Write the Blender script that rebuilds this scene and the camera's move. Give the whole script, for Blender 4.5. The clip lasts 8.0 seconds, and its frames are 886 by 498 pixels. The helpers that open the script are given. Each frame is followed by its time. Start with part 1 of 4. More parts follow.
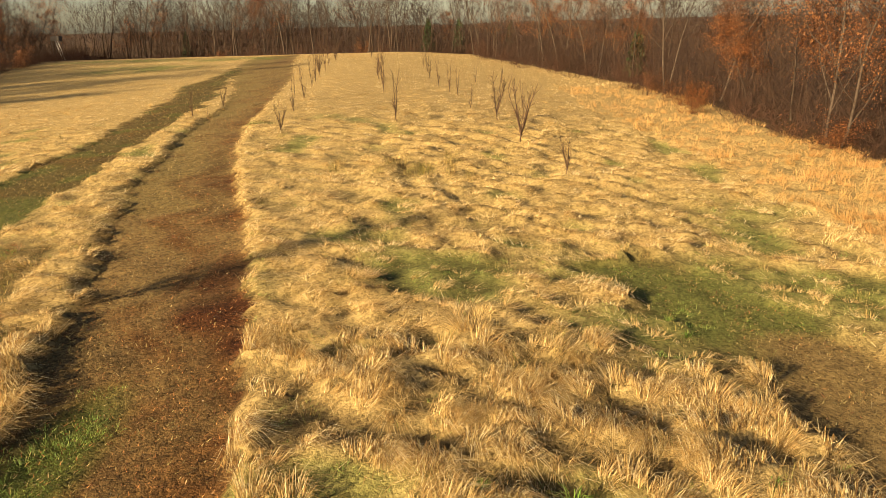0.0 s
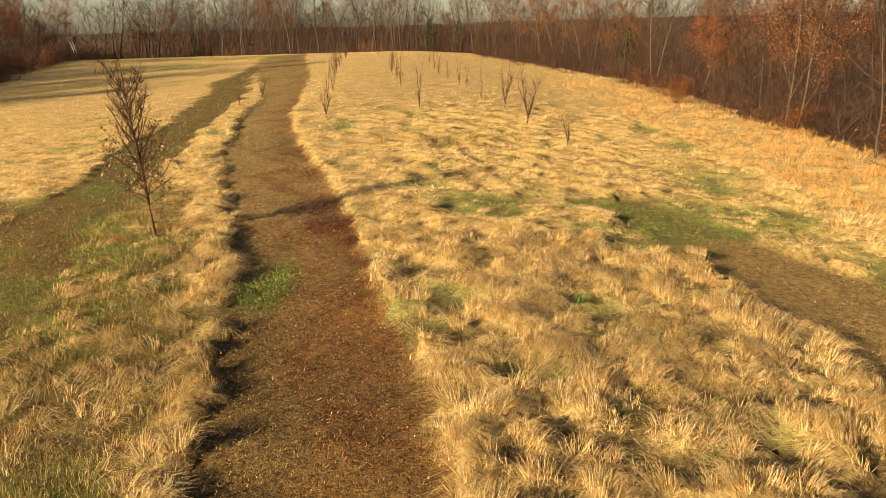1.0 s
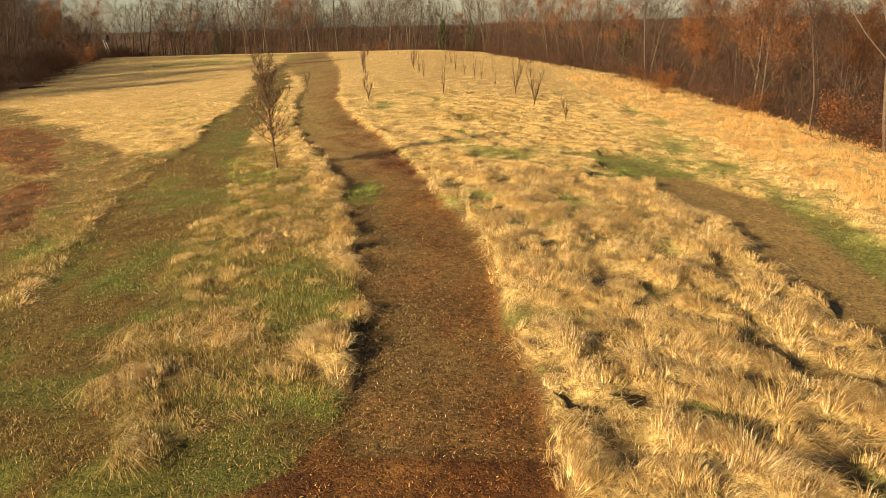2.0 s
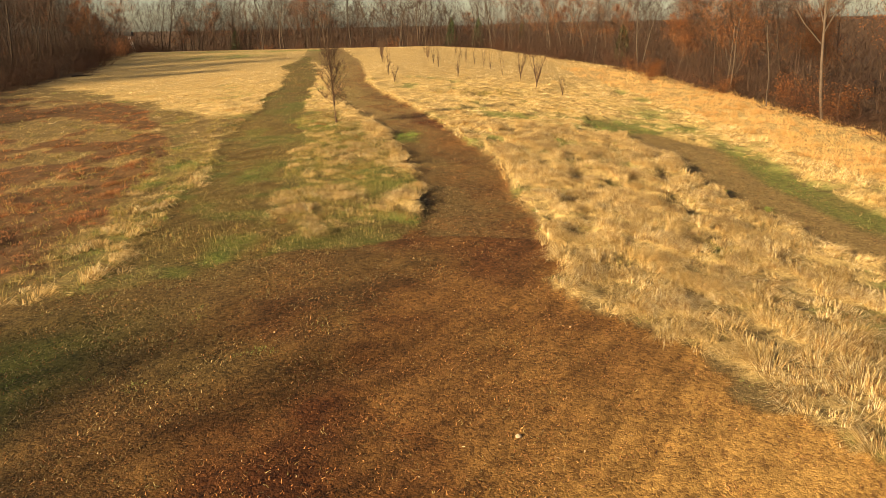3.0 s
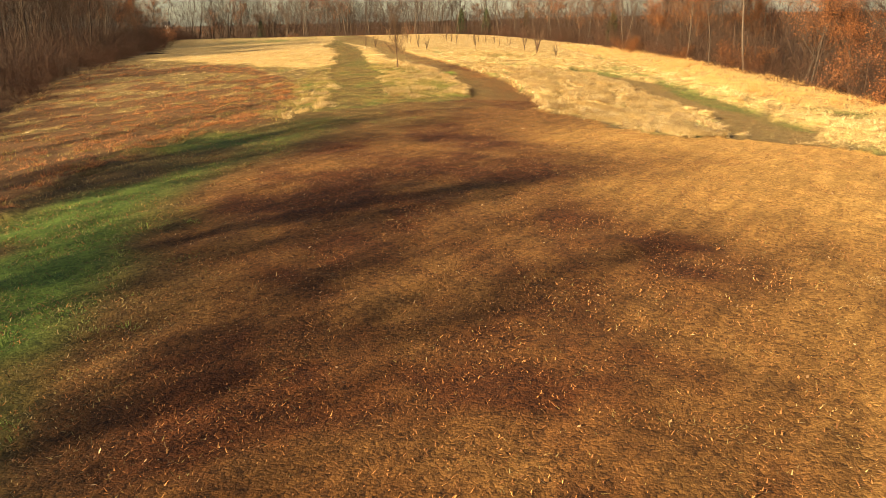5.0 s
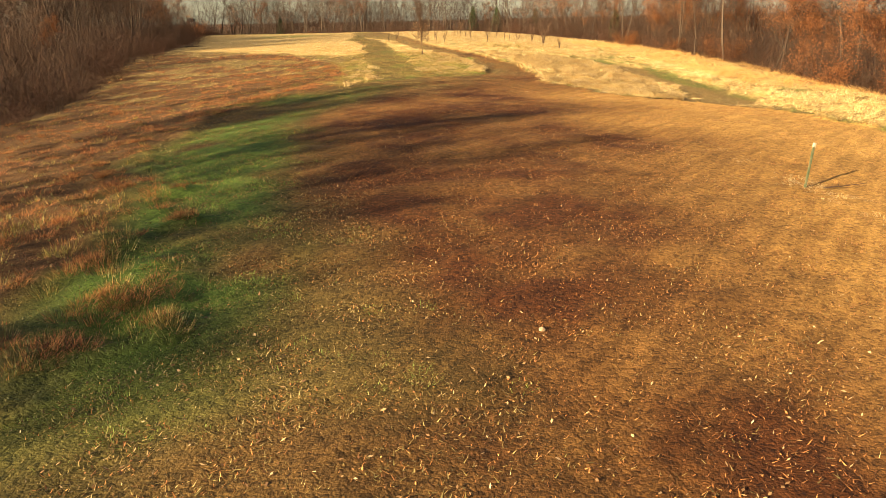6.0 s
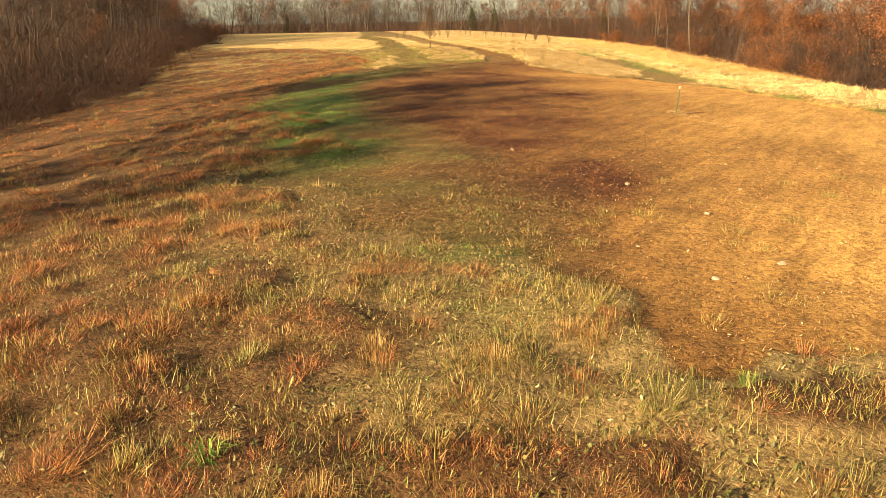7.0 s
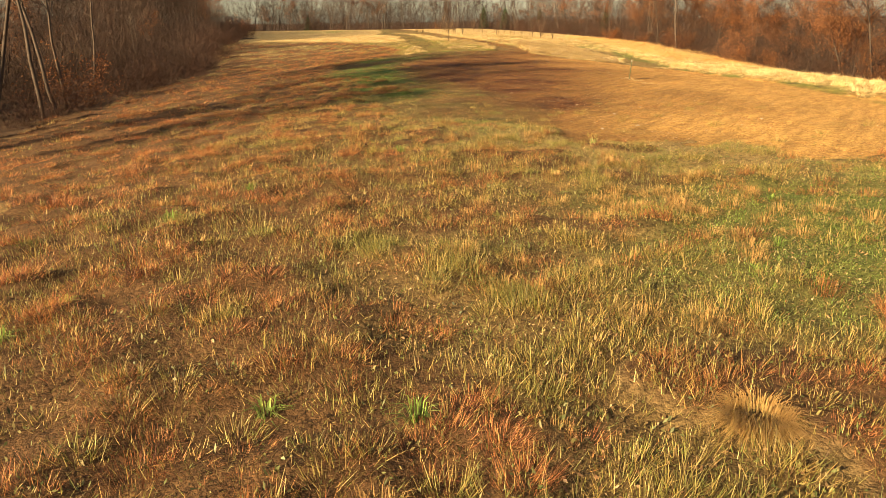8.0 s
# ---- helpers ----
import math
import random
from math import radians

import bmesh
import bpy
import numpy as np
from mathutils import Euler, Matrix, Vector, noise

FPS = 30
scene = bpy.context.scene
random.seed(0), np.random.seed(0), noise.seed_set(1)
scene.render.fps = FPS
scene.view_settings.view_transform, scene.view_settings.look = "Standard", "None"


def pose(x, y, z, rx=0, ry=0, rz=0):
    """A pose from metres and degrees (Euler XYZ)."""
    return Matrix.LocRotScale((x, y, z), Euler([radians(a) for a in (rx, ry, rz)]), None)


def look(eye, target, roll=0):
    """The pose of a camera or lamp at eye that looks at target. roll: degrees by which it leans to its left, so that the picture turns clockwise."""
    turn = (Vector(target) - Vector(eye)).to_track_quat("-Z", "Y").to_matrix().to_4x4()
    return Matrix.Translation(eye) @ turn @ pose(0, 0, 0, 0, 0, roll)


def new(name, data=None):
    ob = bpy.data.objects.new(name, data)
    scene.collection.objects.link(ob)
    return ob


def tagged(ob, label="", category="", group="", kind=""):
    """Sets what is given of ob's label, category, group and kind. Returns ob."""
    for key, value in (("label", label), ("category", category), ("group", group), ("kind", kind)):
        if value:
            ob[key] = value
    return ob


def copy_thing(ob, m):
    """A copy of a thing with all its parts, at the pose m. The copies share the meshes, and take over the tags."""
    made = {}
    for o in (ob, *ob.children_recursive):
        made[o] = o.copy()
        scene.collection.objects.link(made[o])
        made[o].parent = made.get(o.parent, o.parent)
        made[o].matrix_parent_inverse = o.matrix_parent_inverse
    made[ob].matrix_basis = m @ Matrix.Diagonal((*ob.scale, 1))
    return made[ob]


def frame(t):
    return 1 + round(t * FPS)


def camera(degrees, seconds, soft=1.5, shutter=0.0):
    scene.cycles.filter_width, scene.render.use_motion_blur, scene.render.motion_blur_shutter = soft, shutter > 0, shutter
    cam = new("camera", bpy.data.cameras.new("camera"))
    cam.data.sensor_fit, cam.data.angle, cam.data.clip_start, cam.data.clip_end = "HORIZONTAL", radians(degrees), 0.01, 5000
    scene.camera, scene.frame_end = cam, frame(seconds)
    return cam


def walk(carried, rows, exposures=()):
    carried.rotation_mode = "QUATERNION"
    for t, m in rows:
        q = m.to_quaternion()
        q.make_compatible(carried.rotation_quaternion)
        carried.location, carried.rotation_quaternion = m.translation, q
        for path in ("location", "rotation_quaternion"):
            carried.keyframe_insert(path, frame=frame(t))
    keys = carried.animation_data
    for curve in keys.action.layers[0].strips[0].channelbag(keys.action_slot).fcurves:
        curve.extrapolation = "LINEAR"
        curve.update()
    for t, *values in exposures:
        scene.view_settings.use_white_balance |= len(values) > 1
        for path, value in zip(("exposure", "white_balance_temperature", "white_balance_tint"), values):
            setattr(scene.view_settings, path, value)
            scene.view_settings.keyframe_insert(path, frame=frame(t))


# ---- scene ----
cam = camera(63.6, 8.0, soft=0.75)
EXPOSURES = [(0.0, 1.58, 6900, 10), (1.5, 1.64, 6900, 10), (3.0, 1.64, 6900, 10), (4.5, 1.96, 6900, 10), (6.0, 2.04, 6900, 10), (7.0, 2.10, 6900, 10), (7.5, 2.0, 6900, 10), (8.0, 1.92, 6900, 10)]
PATH = [
    (0, (-0.045, 0.901, 5.244), (-0.074, 2.807, 4.64), -1.5),
    (0.5, (-0.762, -1.764, 5.266), (-0.787, 0.143, 4.661), -1.6),
    (1, (-1.314, -5.425, 5.36), (-1.329, -3.518, 4.755), -1.6),
    (1.5, (-1.781, -9.743, 5.446), (-1.807, -7.837, 4.842), -1.6),
    (3, (-2.897, -22.247, 4.83), (-2.943, -20.34, 4.229), -1.2),
    (3.5, (-3.24, -26.469, 4.486), (-3.292, -24.563, 3.882), -1.3),
    (4, (-3.56, -30.461, 4.142), (-3.616, -28.555, 3.537), -1.3),
    (4.5, (-3.926, -34.732, 3.819), (-3.978, -32.827, 3.21), -1.3),
    (6, (-4.79, -47.936, 3.182), (-4.87, -46.034, 2.569), -1.1),
    (6.5, (-4.985, -52.958, 3.042), (-5.068, -51.056, 2.429), -1.0),
    (7, (-5.083, -58.419, 2.948), (-5.157, -56.515, 2.338), -1.0),
    (7.5, (-5.188, -63.969, 2.812), (-5.264, -62.065, 2.202), -1.0),
    (8, (-5.314, -69.652, 2.601), (-5.413, -67.749, 1.992), -0.7),
]
walk(cam, [(t, look(eye, target, roll)) for t, eye, target, roll in PATH], EXPOSURES)


# ---- light: low warm sun from behind on the left, pale hazy sky ----
SUN_WAY = Vector((0.715, 0.70, 0.0)).normalized()      # the way the light travels over the ground
SUN_UP = radians(19.5)
world = bpy.data.worlds.new("world")
scene.world = world
world.use_nodes = True
wn = world.node_tree
sky = wn.nodes.new("ShaderNodeTexSky")
sky.sky_type = "NISHITA"
sky.sun_disc = False
sky.sun_elevation = SUN_UP
sky.sun_rotation = math.atan2(-SUN_WAY.x, -SUN_WAY.y)
sky.dust_density = 0.9
sky.ozone_density = 0.0
sky.air_density = 0.9
wn.nodes["Background"].inputs["Strength"].default_value = 0.033
wn.links.new(sky.outputs[0], wn.nodes["Background"].inputs["Color"])
sun = new("sun", bpy.data.lights.new("sun", "SUN"))
sun.data.energy = 5.0
sun.data.angle = radians(0.8)
sun.data.color = (1.0, 0.81, 0.52)
sun.matrix_world = look((0, 0, 60), Vector((0, 0, 60)) + SUN_WAY * math.cos(SUN_UP) - Vector((0, 0, math.sin(SUN_UP))))


# ---- materials ----
def mat(name):
    m = bpy.data.materials.new(name)
    m.use_nodes = True
    nt = m.node_tree
    return m, nt, nt.nodes["Principled BSDF"]


def nd(nt, kind, **values):
    n = nt.nodes.new(kind)
    for key, v in values.items():
        n.inputs[key.replace("_", " ")].default_value = v
    return n


def ramp(nt, source, stops):
    r = nt.nodes.new("ShaderNodeValToRGB")
    el = r.color_ramp.elements
    while len(el) < len(stops):
        el.new(0.5)
    for e, (p, c) in zip(el, stops):
        e.position, e.color = p, (*c, 1)
    nt.links.new(source, r.inputs["Fac"])
    return r.outputs["Color"]


def mix(nt, fac, a, b, how="MIX"):
    n = nt.nodes.new("ShaderNodeMix")
    n.data_type, n.blend_type = "RGBA", how
    for socket, v in ((n.inputs[0], fac), (n.inputs[6], a), (n.inputs[7], b)):
        if isinstance(v, (int, float)):
            socket.default_value = v
        elif isinstance(v, tuple):
            socket.default_value = (*v, 1)
        else:
            nt.links.new(v, socket)
    return n.outputs[2]


def texture(nt, scale, detail=4.0, rough=0.6, where=None):
    n = nt.nodes.new("ShaderNodeTexNoise")
    n.inputs["Scale"].default_value, n.inputs["Detail"].default_value, n.inputs["Roughness"].default_value = scale, detail, rough
    co = where or nt.nodes.new("ShaderNodeNewGeometry").outputs["Position"]
    nt.links.new(co, n.inputs["Vector"])
    return n.outputs["Fac"]


def grassy(name, stops, patch, rough=0.55, through_light=0.3, patch_scale=0.5):
    """Dry or green blades: a colour for each blade, patches over metres, some light passing through."""
    m, nt, bsdf = mat(name)
    geo = nt.nodes.new("ShaderNodeNewGeometry")
    own = ramp(nt, geo.outputs["Random Per Island"], stops)
    spots = ramp(nt, texture(nt, patch_scale, 3.0), ((0.42, (0, 0, 0)), (0.66, (1, 1, 1))))
    colour = mix(nt, spots, own, mix(nt, 0.6, own, patch))
    nt.links.new(colour, bsdf.inputs["Base Color"])
    bsdf.inputs["Roughness"].default_value = rough
    bsdf.inputs["Specular IOR Level"].default_value = 0.3
    tr = nt.nodes.new("ShaderNodeBsdfTranslucent")
    nt.links.new(colour, tr.inputs["Color"])
    mx = nt.nodes.new("ShaderNodeMixShader")
    mx.inputs[0].default_value = through_light
    nt.links.new(bsdf.outputs[0], mx.inputs[1])
    nt.links.new(tr.outputs[0], mx.inputs[2])
    nt.links.new(mx.outputs[0], nt.nodes["Material Output"].inputs["Surface"])
    return m


GOLD = grassy("gold_grass", ((0.0, (0.14, 0.065, 0.022)), (0.28, (0.40, 0.225, 0.075)), (0.65, (0.74, 0.53, 0.22)), (1.0, (0.84, 0.71, 0.44))), (0.58, 0.38, 0.13), through_light=0.2)
GREEN = grassy("green_grass", ((0.0, (0.05, 0.10, 0.015)), (0.4, (0.12, 0.22, 0.03)), (0.8, (0.28, 0.38, 0.07)), (1.0, (0.50, 0.46, 0.14))), (0.27, 0.36, 0.07))
RUSSET = grassy("russet_grass", ((0.0, (0.04, 0.012, 0.006)), (0.35, (0.16, 0.044, 0.018)), (0.7, (0.40, 0.135, 0.042)), (1.0, (0.68, 0.36, 0.12))), (0.34, 0.14, 0.042), through_light=0.25)
AMBER = grassy("amber_grass", ((0.0, (0.34, 0.16, 0.05)), (0.5, (0.52, 0.28, 0.09)), (1.0, (0.62, 0.40, 0.16))), (0.55, 0.36, 0.12))
WEED = grassy("weedy_stems", ((0.0, (0.05, 0.027, 0.010)), (0.22, (0.16, 0.08, 0.026)), (0.42, (0.14, 0.15, 0.03)), (0.62, (0.26, 0.22, 0.05)), (0.82, (0.48, 0.29, 0.085)), (1.0, (0.68, 0.49, 0.19))), (0.15, 0.16, 0.035), patch_scale=0.9)
LITTER = grassy("dead_leaves", ((0.0, (0.10, 0.05, 0.025)), (0.4, (0.22, 0.11, 0.045)), (0.7, (0.42, 0.26, 0.12)), (1.0, (0.62, 0.44, 0.24))), (0.26, 0.15, 0.06), through_light=0.1)
STUBBLE = grassy("stubble_shreds", ((0.0, (0.05, 0.03, 0.012)), (0.4, (0.15, 0.095, 0.032)), (0.75, (0.26, 0.185, 0.06)), (1.0, (0.50, 0.35, 0.15))), (0.16, 0.14, 0.04), through_light=0.1, patch_scale=0.7)
FORB = grassy("forb_leaves", ((0.0, (0.035, 0.035, 0.012)), (0.4, (0.10, 0.11, 0.025)), (0.7, (0.15, 0.13, 0.038)), (1.0, (0.30, 0.21, 0.075))), (0.11, 0.10, 0.028), through_light=0.1, patch_scale=0.9)
CLOD = grassy("soil_crumbs", ((0.0, (0.02, 0.008, 0.004)), (0.35, (0.14, 0.05, 0.016)), (0.8, (0.34, 0.14, 0.04)), (1.0, (0.48, 0.24, 0.08))), (0.24, 0.10, 0.03), through_light=0.05, rough=0.9)
RUST_LEAF = grassy("rust_leaves", ((0.0, (0.09, 0.03, 0.012)), (0.5, (0.21, 0.072, 0.022)), (1.0, (0.36, 0.15, 0.048))), (0.18, 0.08, 0.03), patch_scale=0.25)
CEDAR_LEAF = grassy("evergreen_sprays", ((0.0, (0.02, 0.035, 0.012)), (1.0, (0.05, 0.075, 0.025))), (0.05, 0.06, 0.02), through_light=0.1)


def bark(name, dark, light):
    m, nt, bsdf = mat(name)
    info = nt.nodes.new("ShaderNodeObjectInfo")
    grain = ramp(nt, texture(nt, 6.0, 5.0, 0.7), ((0.3, dark), (0.7, light)))
    colour = mix(nt, 0.35, grain, ramp(nt, info.outputs["Random"], ((0.0, dark), (1.0, light))))
    nt.links.new(colour, bsdf.inputs["Base Color"])
    bsdf.inputs["Roughness"].default_value = 0.85
    bsdf.inputs["Specular IOR Level"].default_value = 0.2
    return m


BARK = bark("grey_brown_bark", (0.025, 0.017, 0.012), (0.115, 0.08, 0.055))
TWIG = bark("brown_twigs", (0.018, 0.010, 0.006), (0.082, 0.045, 0.028))
SAP_BARK = bark("young_bark", (0.04, 0.022, 0.013), (0.12, 0.07, 0.04))
BRUSH = bark("brush_stems", (0.022, 0.010, 0.006), (0.095, 0.043, 0.024))


def plain(name, a, b, rough=0.6, metal=0.0, scale=9.0):
    m, nt, bsdf = mat(name)
    nt.links.new(ramp(nt, texture(nt, scale, 5.0), ((0.35, a), (0.65, b))), bsdf.inputs["Base Color"])
    bsdf.inputs["Roughness"].default_value, bsdf.inputs["Metallic"].default_value = rough, metal
    return m


POST_GREEN = plain("weathered_green_steel", (0.05, 0.07, 0.03), (0.14, 0.12, 0.06), 0.6)
POST_TIP = plain("white_post_tip", (0.25, 0.2, 0.13), (0.42, 0.36, 0.26))
PALE_WOOD = plain("pale_weathered_wood", (0.45, 0.40, 0.33), (0.62, 0.57, 0.5))
DARK_BOARD = plain("dark_board", (0.05, 0.035, 0.025), (0.10, 0.07, 0.05))
ROCK = plain("pale_stone", (0.24, 0.16, 0.09), (0.38, 0.28, 0.18), 0.9)


def ground_material():
    """Soil, thatch, turf and stubble, laid out by the cover named in the sheet's own attributes."""
    m, nt, bsdf = mat("field_ground")

    def cover(name):
        a = nt.nodes.new("ShaderNodeAttribute")
        a.attribute_name = name
        return a.outputs["Fac"]

    fine, mid, wide = texture(nt, 42.0, 3.0, 0.65), texture(nt, 6.0, 4.0, 0.65), texture(nt, 0.35, 3.0)
    cells = nt.nodes.new("ShaderNodeTexVoronoi")
    cells.inputs["Scale"].default_value = 26.0
    warp = nt.nodes.new("ShaderNodeTexNoise")
    warp.inputs["Scale"].default_value, warp.inputs["Detail"].default_value = 9.0, 2.0
    place = nt.nodes.new("ShaderNodeNewGeometry").outputs["Position"]
    nt.links.new(place, warp.inputs["Vector"])
    nt.links.new(mix(nt, 0.12, place, warp.outputs["Color"]), cells.inputs["Vector"])
    lumps = cells.outputs["Distance"]
    crumb = cells.outputs["Color"]

    def cover_colour(dark, light, low, high):
        grain = ramp(nt, fine, ((0.40, dark), (0.60, light)))
        patch = ramp(nt, mid, ((0.40, low), (0.60, high)))
        both = mix(nt, 0.6, grain, patch)
        return mix(nt, 0.48, both, ramp(nt, crumb, ((0.15, dark), (0.85, light))))

    thatch = cover_colour((0.10, 0.06, 0.02), (0.62, 0.43, 0.17), (0.12, 0.08, 0.026), (0.60, 0.42, 0.17))
    rust = cover_colour((0.016, 0.007, 0.004), (0.11, 0.043, 0.017), (0.024, 0.011, 0.005), (0.10, 0.042, 0.015))
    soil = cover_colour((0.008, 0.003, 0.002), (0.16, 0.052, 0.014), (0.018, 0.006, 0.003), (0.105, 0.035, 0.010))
    # a paler, yellower soil, mixed in over patches and by its own cover
    paler = cover_colour((0.14, 0.058, 0.017), (0.88, 0.51, 0.14), (0.32, 0.16, 0.045), (0.80, 0.45, 0.12))
    soil = mix(nt, ramp(nt, wide, ((0.42, (0, 0, 0)), (0.64, (0.2, 0.2, 0.2)))), soil, paler)
    soil = mix(nt, cover("paler"), soil, paler)
    # rake marks left in the soil, running across the field
    rake = nt.nodes.new("ShaderNodeMapping")
    rake.vector_type = "TEXTURE"
    rake.inputs["Rotation"].default_value = (0, 0, radians(58))
    rake.inputs["Scale"].default_value = (2.4, 0.28, 1.0)
    nt.links.new(place, rake.inputs["Vector"])
    furrows = texture(nt, 1.0, 4.0, 0.6, rake.outputs["Vector"])
    soil = mix(nt, 0.5, soil, ramp(nt, furrows, ((0.36, (0.35, 0.33, 0.32)), (0.62, (1.0, 1.0, 1.0)))), "MULTIPLY")
    turf = cover_colour((0.018, 0.036, 0.007), (0.12, 0.20, 0.03), (0.03, 0.065, 0.011), (0.10, 0.155, 0.026))
    stubble = cover_colour((0.016, 0.010, 0.004), (0.17, 0.108, 0.034), (0.03, 0.02, 0.007), (0.13, 0.082, 0.027))
    # dead leaf matter; also the painted shade in gaps between tussocks
    duff_shade = cover_colour((0.025, 0.014, 0.007), (0.13, 0.07, 0.03), (0.035, 0.02, 0.01), (0.10, 0.055, 0.025))
    colour = thatch
    for name, c in (("stubble", stubble), ("rust", rust), ("soil", soil), ("turf", turf), ("duff_shade", duff_shade)):
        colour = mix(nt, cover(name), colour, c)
    nt.links.new(colour, bsdf.inputs["Base Color"])
    bsdf.inputs["Roughness"].default_value = 0.95
    bsdf.inputs["Specular IOR Level"].default_value = 0.15
    bump = nt.nodes.new("ShaderNodeBump")
    bump.inputs["Strength"].default_value, bump.inputs["Distance"].default_value = 1.0, 0.028
    hs = nt.nodes.new("ShaderNodeMath")
    hs.operation = "MULTIPLY_ADD"
    nt.links.new(lumps, hs.inputs[0])
    hs.inputs[1].default_value = -0.25
    nt.links.new(mix(nt, 0.5, fine, mid), hs.inputs[2])
    nt.links.new(hs.outputs[0], bump.inputs["Height"])
    nt.links.new(bump.outputs[0], bsdf.inputs["Normal"])
    return m


# ---- the lie of the land ----
rng = np.random.default_rng(7)


def soft_step(v, w):
    return w * np.log1p(np.exp(np.clip(v / w, -30, 30)))


def vnoise(x, y, size, seed=0):
    """Smooth value noise from 0 to 1, with cells of the given size."""
    x, y = np.asarray(x, float) / size + 500, np.asarray(y, float) / size + 500
    i, j = np.floor(x).astype(np.int64), np.floor(y).astype(np.int64)
    u, v = x - i, y - j
    u, v = u * u * (3 - 2 * u), v * v * (3 - 2 * v)

    def h(a, b):
        n = (a * 374761393 + b * 668265263 + seed * 2147483647) & 0xFFFFFFFF
        n = ((n ^ (n >> 13)) * 1274126177) & 0xFFFFFFFF
        return ((n ^ (n >> 16)) & 0xFFFF) / 65535.0

    return (h(i, j) * (1 - u) + h(i + 1, j) * u) * (1 - v) + (h(i, j + 1) * (1 - u) + h(i + 1, j + 1) * u) * v


def terrain(x, y):
    """A broad low ridge that carries the field, falling to the woods on both sides."""
    x, y = np.asarray(x, float), np.asarray(y, float)
    rise = 0.0105 * (soft_step(y + 75, 6) - soft_step(y - 42, 8)) - 0.47
    far = 1 / (1 + np.exp(-(y - 85) / 12))
    left, right = soft_step(-(x + 10), 1.5), soft_step(x + 7, 1.5)
    tilt = 0.020 + 0.032 / (1 + np.exp(-(y + 18) / 4)) + 0.013 / (1 + np.exp(-(y - 15) / 8))
    drop = 0.105 - 0.065 / (1 + np.exp(-(y - 8) / 6))
    z = rise - drop * (1 - far) * (left - soft_step(left - 28, 5)) - tilt * (right - soft_step(right - 19, 3))
    fall = x - 4.5 + 3.0 / (1 + np.exp(-(y + 21) / 3))
    z = z - 0.10 * (soft_step(fall, 1.0) - soft_step(fall - 7.5, 1.2)) * (1 - far) * (1 - 0.75 / (1 + np.exp(-(y - 14) / 6)))
    z = z - (0.05 + 0.17 / (1 + np.exp(np.clip((y - 12) / 7, -30, 30)))) * (soft_step(x - 18.5, 2) - soft_step(x - 46, 5)) - 0.05 * soft_step(y - 140, 6) + 0.05 * soft_step(y - 230, 6)
    return z + 0.05 * (vnoise(x, y, 3.0, 3) - 0.5) + 0.02 * (vnoise(x, y, 0.7, 4) - 0.5)


def inside(poly, x, y):
    hit = np.zeros(np.shape(x), bool)
    for (ax, ay), (bx, by) in zip(poly, poly[1:] + poly[:1]):
        cross = (ay > y) != (by > y)
        hit ^= cross & (x < (bx - ax) * (y - ay) / ((by - ay) or 1e-9) + ax)
    return hit


TRACK = [(-1.0, -6), (-1.1, -2.8), (-1.3, 1.8), (-1.6, 4.2), (-2.5, 7.6), (-3.6, 12.4), (-5.0, 17.4), (-7.3, 24.4), (-8.8, 30), (-10.2, 36.4), (-11, 43), (-13.4, 60), (-15.8, 74.5), (-18.3, 86), (-22, 105), (-27, 135),
         (-32, 121), (-27, 95), (-22, 75), (-17, 58), (-14, 45), (-13.6, 41), (-12.4, 33), (-10.3, 23), (-8.4, 17), (-7.1, 13), (-5.9, 8.6), (-4.8, 3.6), (-4.2, -1), (-3.9, -4), (-3.7, -6)]
MOWN = [(-10.4, -14.2), (-9.9, -10.5), (-10.1, -7), (-10.4, -4.2), (-11.2, 0.6), (-12, 5.4), (-13.8, 14), (-15.0, 23), (-15.9, 29.5), (-17.8, 41), (-20.2, 53), (-24.2, 66), (-25.2, 83), (-28.5, 104), (-32, 121),
        (-27, 95), (-22, 75), (-18.2, 57), (-16.2, 49), (-15.2, 41.5), (-13.6, 31), (-12.2, 21.5), (-10.5, 12.1), (-9.2, 5.5), (-8.2, 0.6), (-7.5, -3.4), (-7.2, -5.4), (-3.7, -5.9), (-1, -6), (-2, -12), (-6, -15)]
FIELD = [(-1, -5.5), (-0.4, -8.8), (0, -10.3), (0.7, -12.6), (2, -14.2), (3.5, -14.4), (5.2, -13.2), (8.4, -12.6), (10.2, -13), (11.2, -18), (11.8, -25), (12.6, -29), (14.4, -35), (15.5, -41), (14, -48), (6, -51.5), (2.3, -52.2), (0, -51.6), (-2.1, -51.4), (-4.3, -50),
         (-6.2, -48), (-8.2, -44.8), (-9.1, -42), (-9.6, -38.6), (-10.9, -35), (-12.4, -31.4), (-14.5, -26.2), (-14.7, -22.4), (-14.1, -18.5), (-12.9, -14.5), (-11.1, -10.5), (-8, -8), (-3.7, -6)]
SIDE_MOWN = [(2.6, 16.2), (4.9, 12.2), (5.6, 7), (5.6, 3.2), (6, -1.2), (6.5, -5.4), (6.6, -9), (6.0, -12), (5.2, -13.4), (8.4, -12.6), (10.6, -12), (10.9, -8.5), (10.3, -4), (10.4, 1), (10, 6), (8.9, 11), (7.2, 14.8), (4.8, 17.8)]
LEFT_EDGE = [(-80, -58), (-48, -56), (-28, -54), (-22.5, -48), (-24.5, -37), (-27.5, -20), (-29.5, -2), (-37, 20), (-43, 40), (-49, 70), (-58, 97), (-64, 115), (-80, 172)]
RIGHT_EDGE = [(24, -90), (23, -55), (21, -30), (19, -10), (17.5, 8), (16.3, 28), (15.3, 37), (16, 52), (15.3, 66), (10.5, 88), (5, 112), (2, 135)]
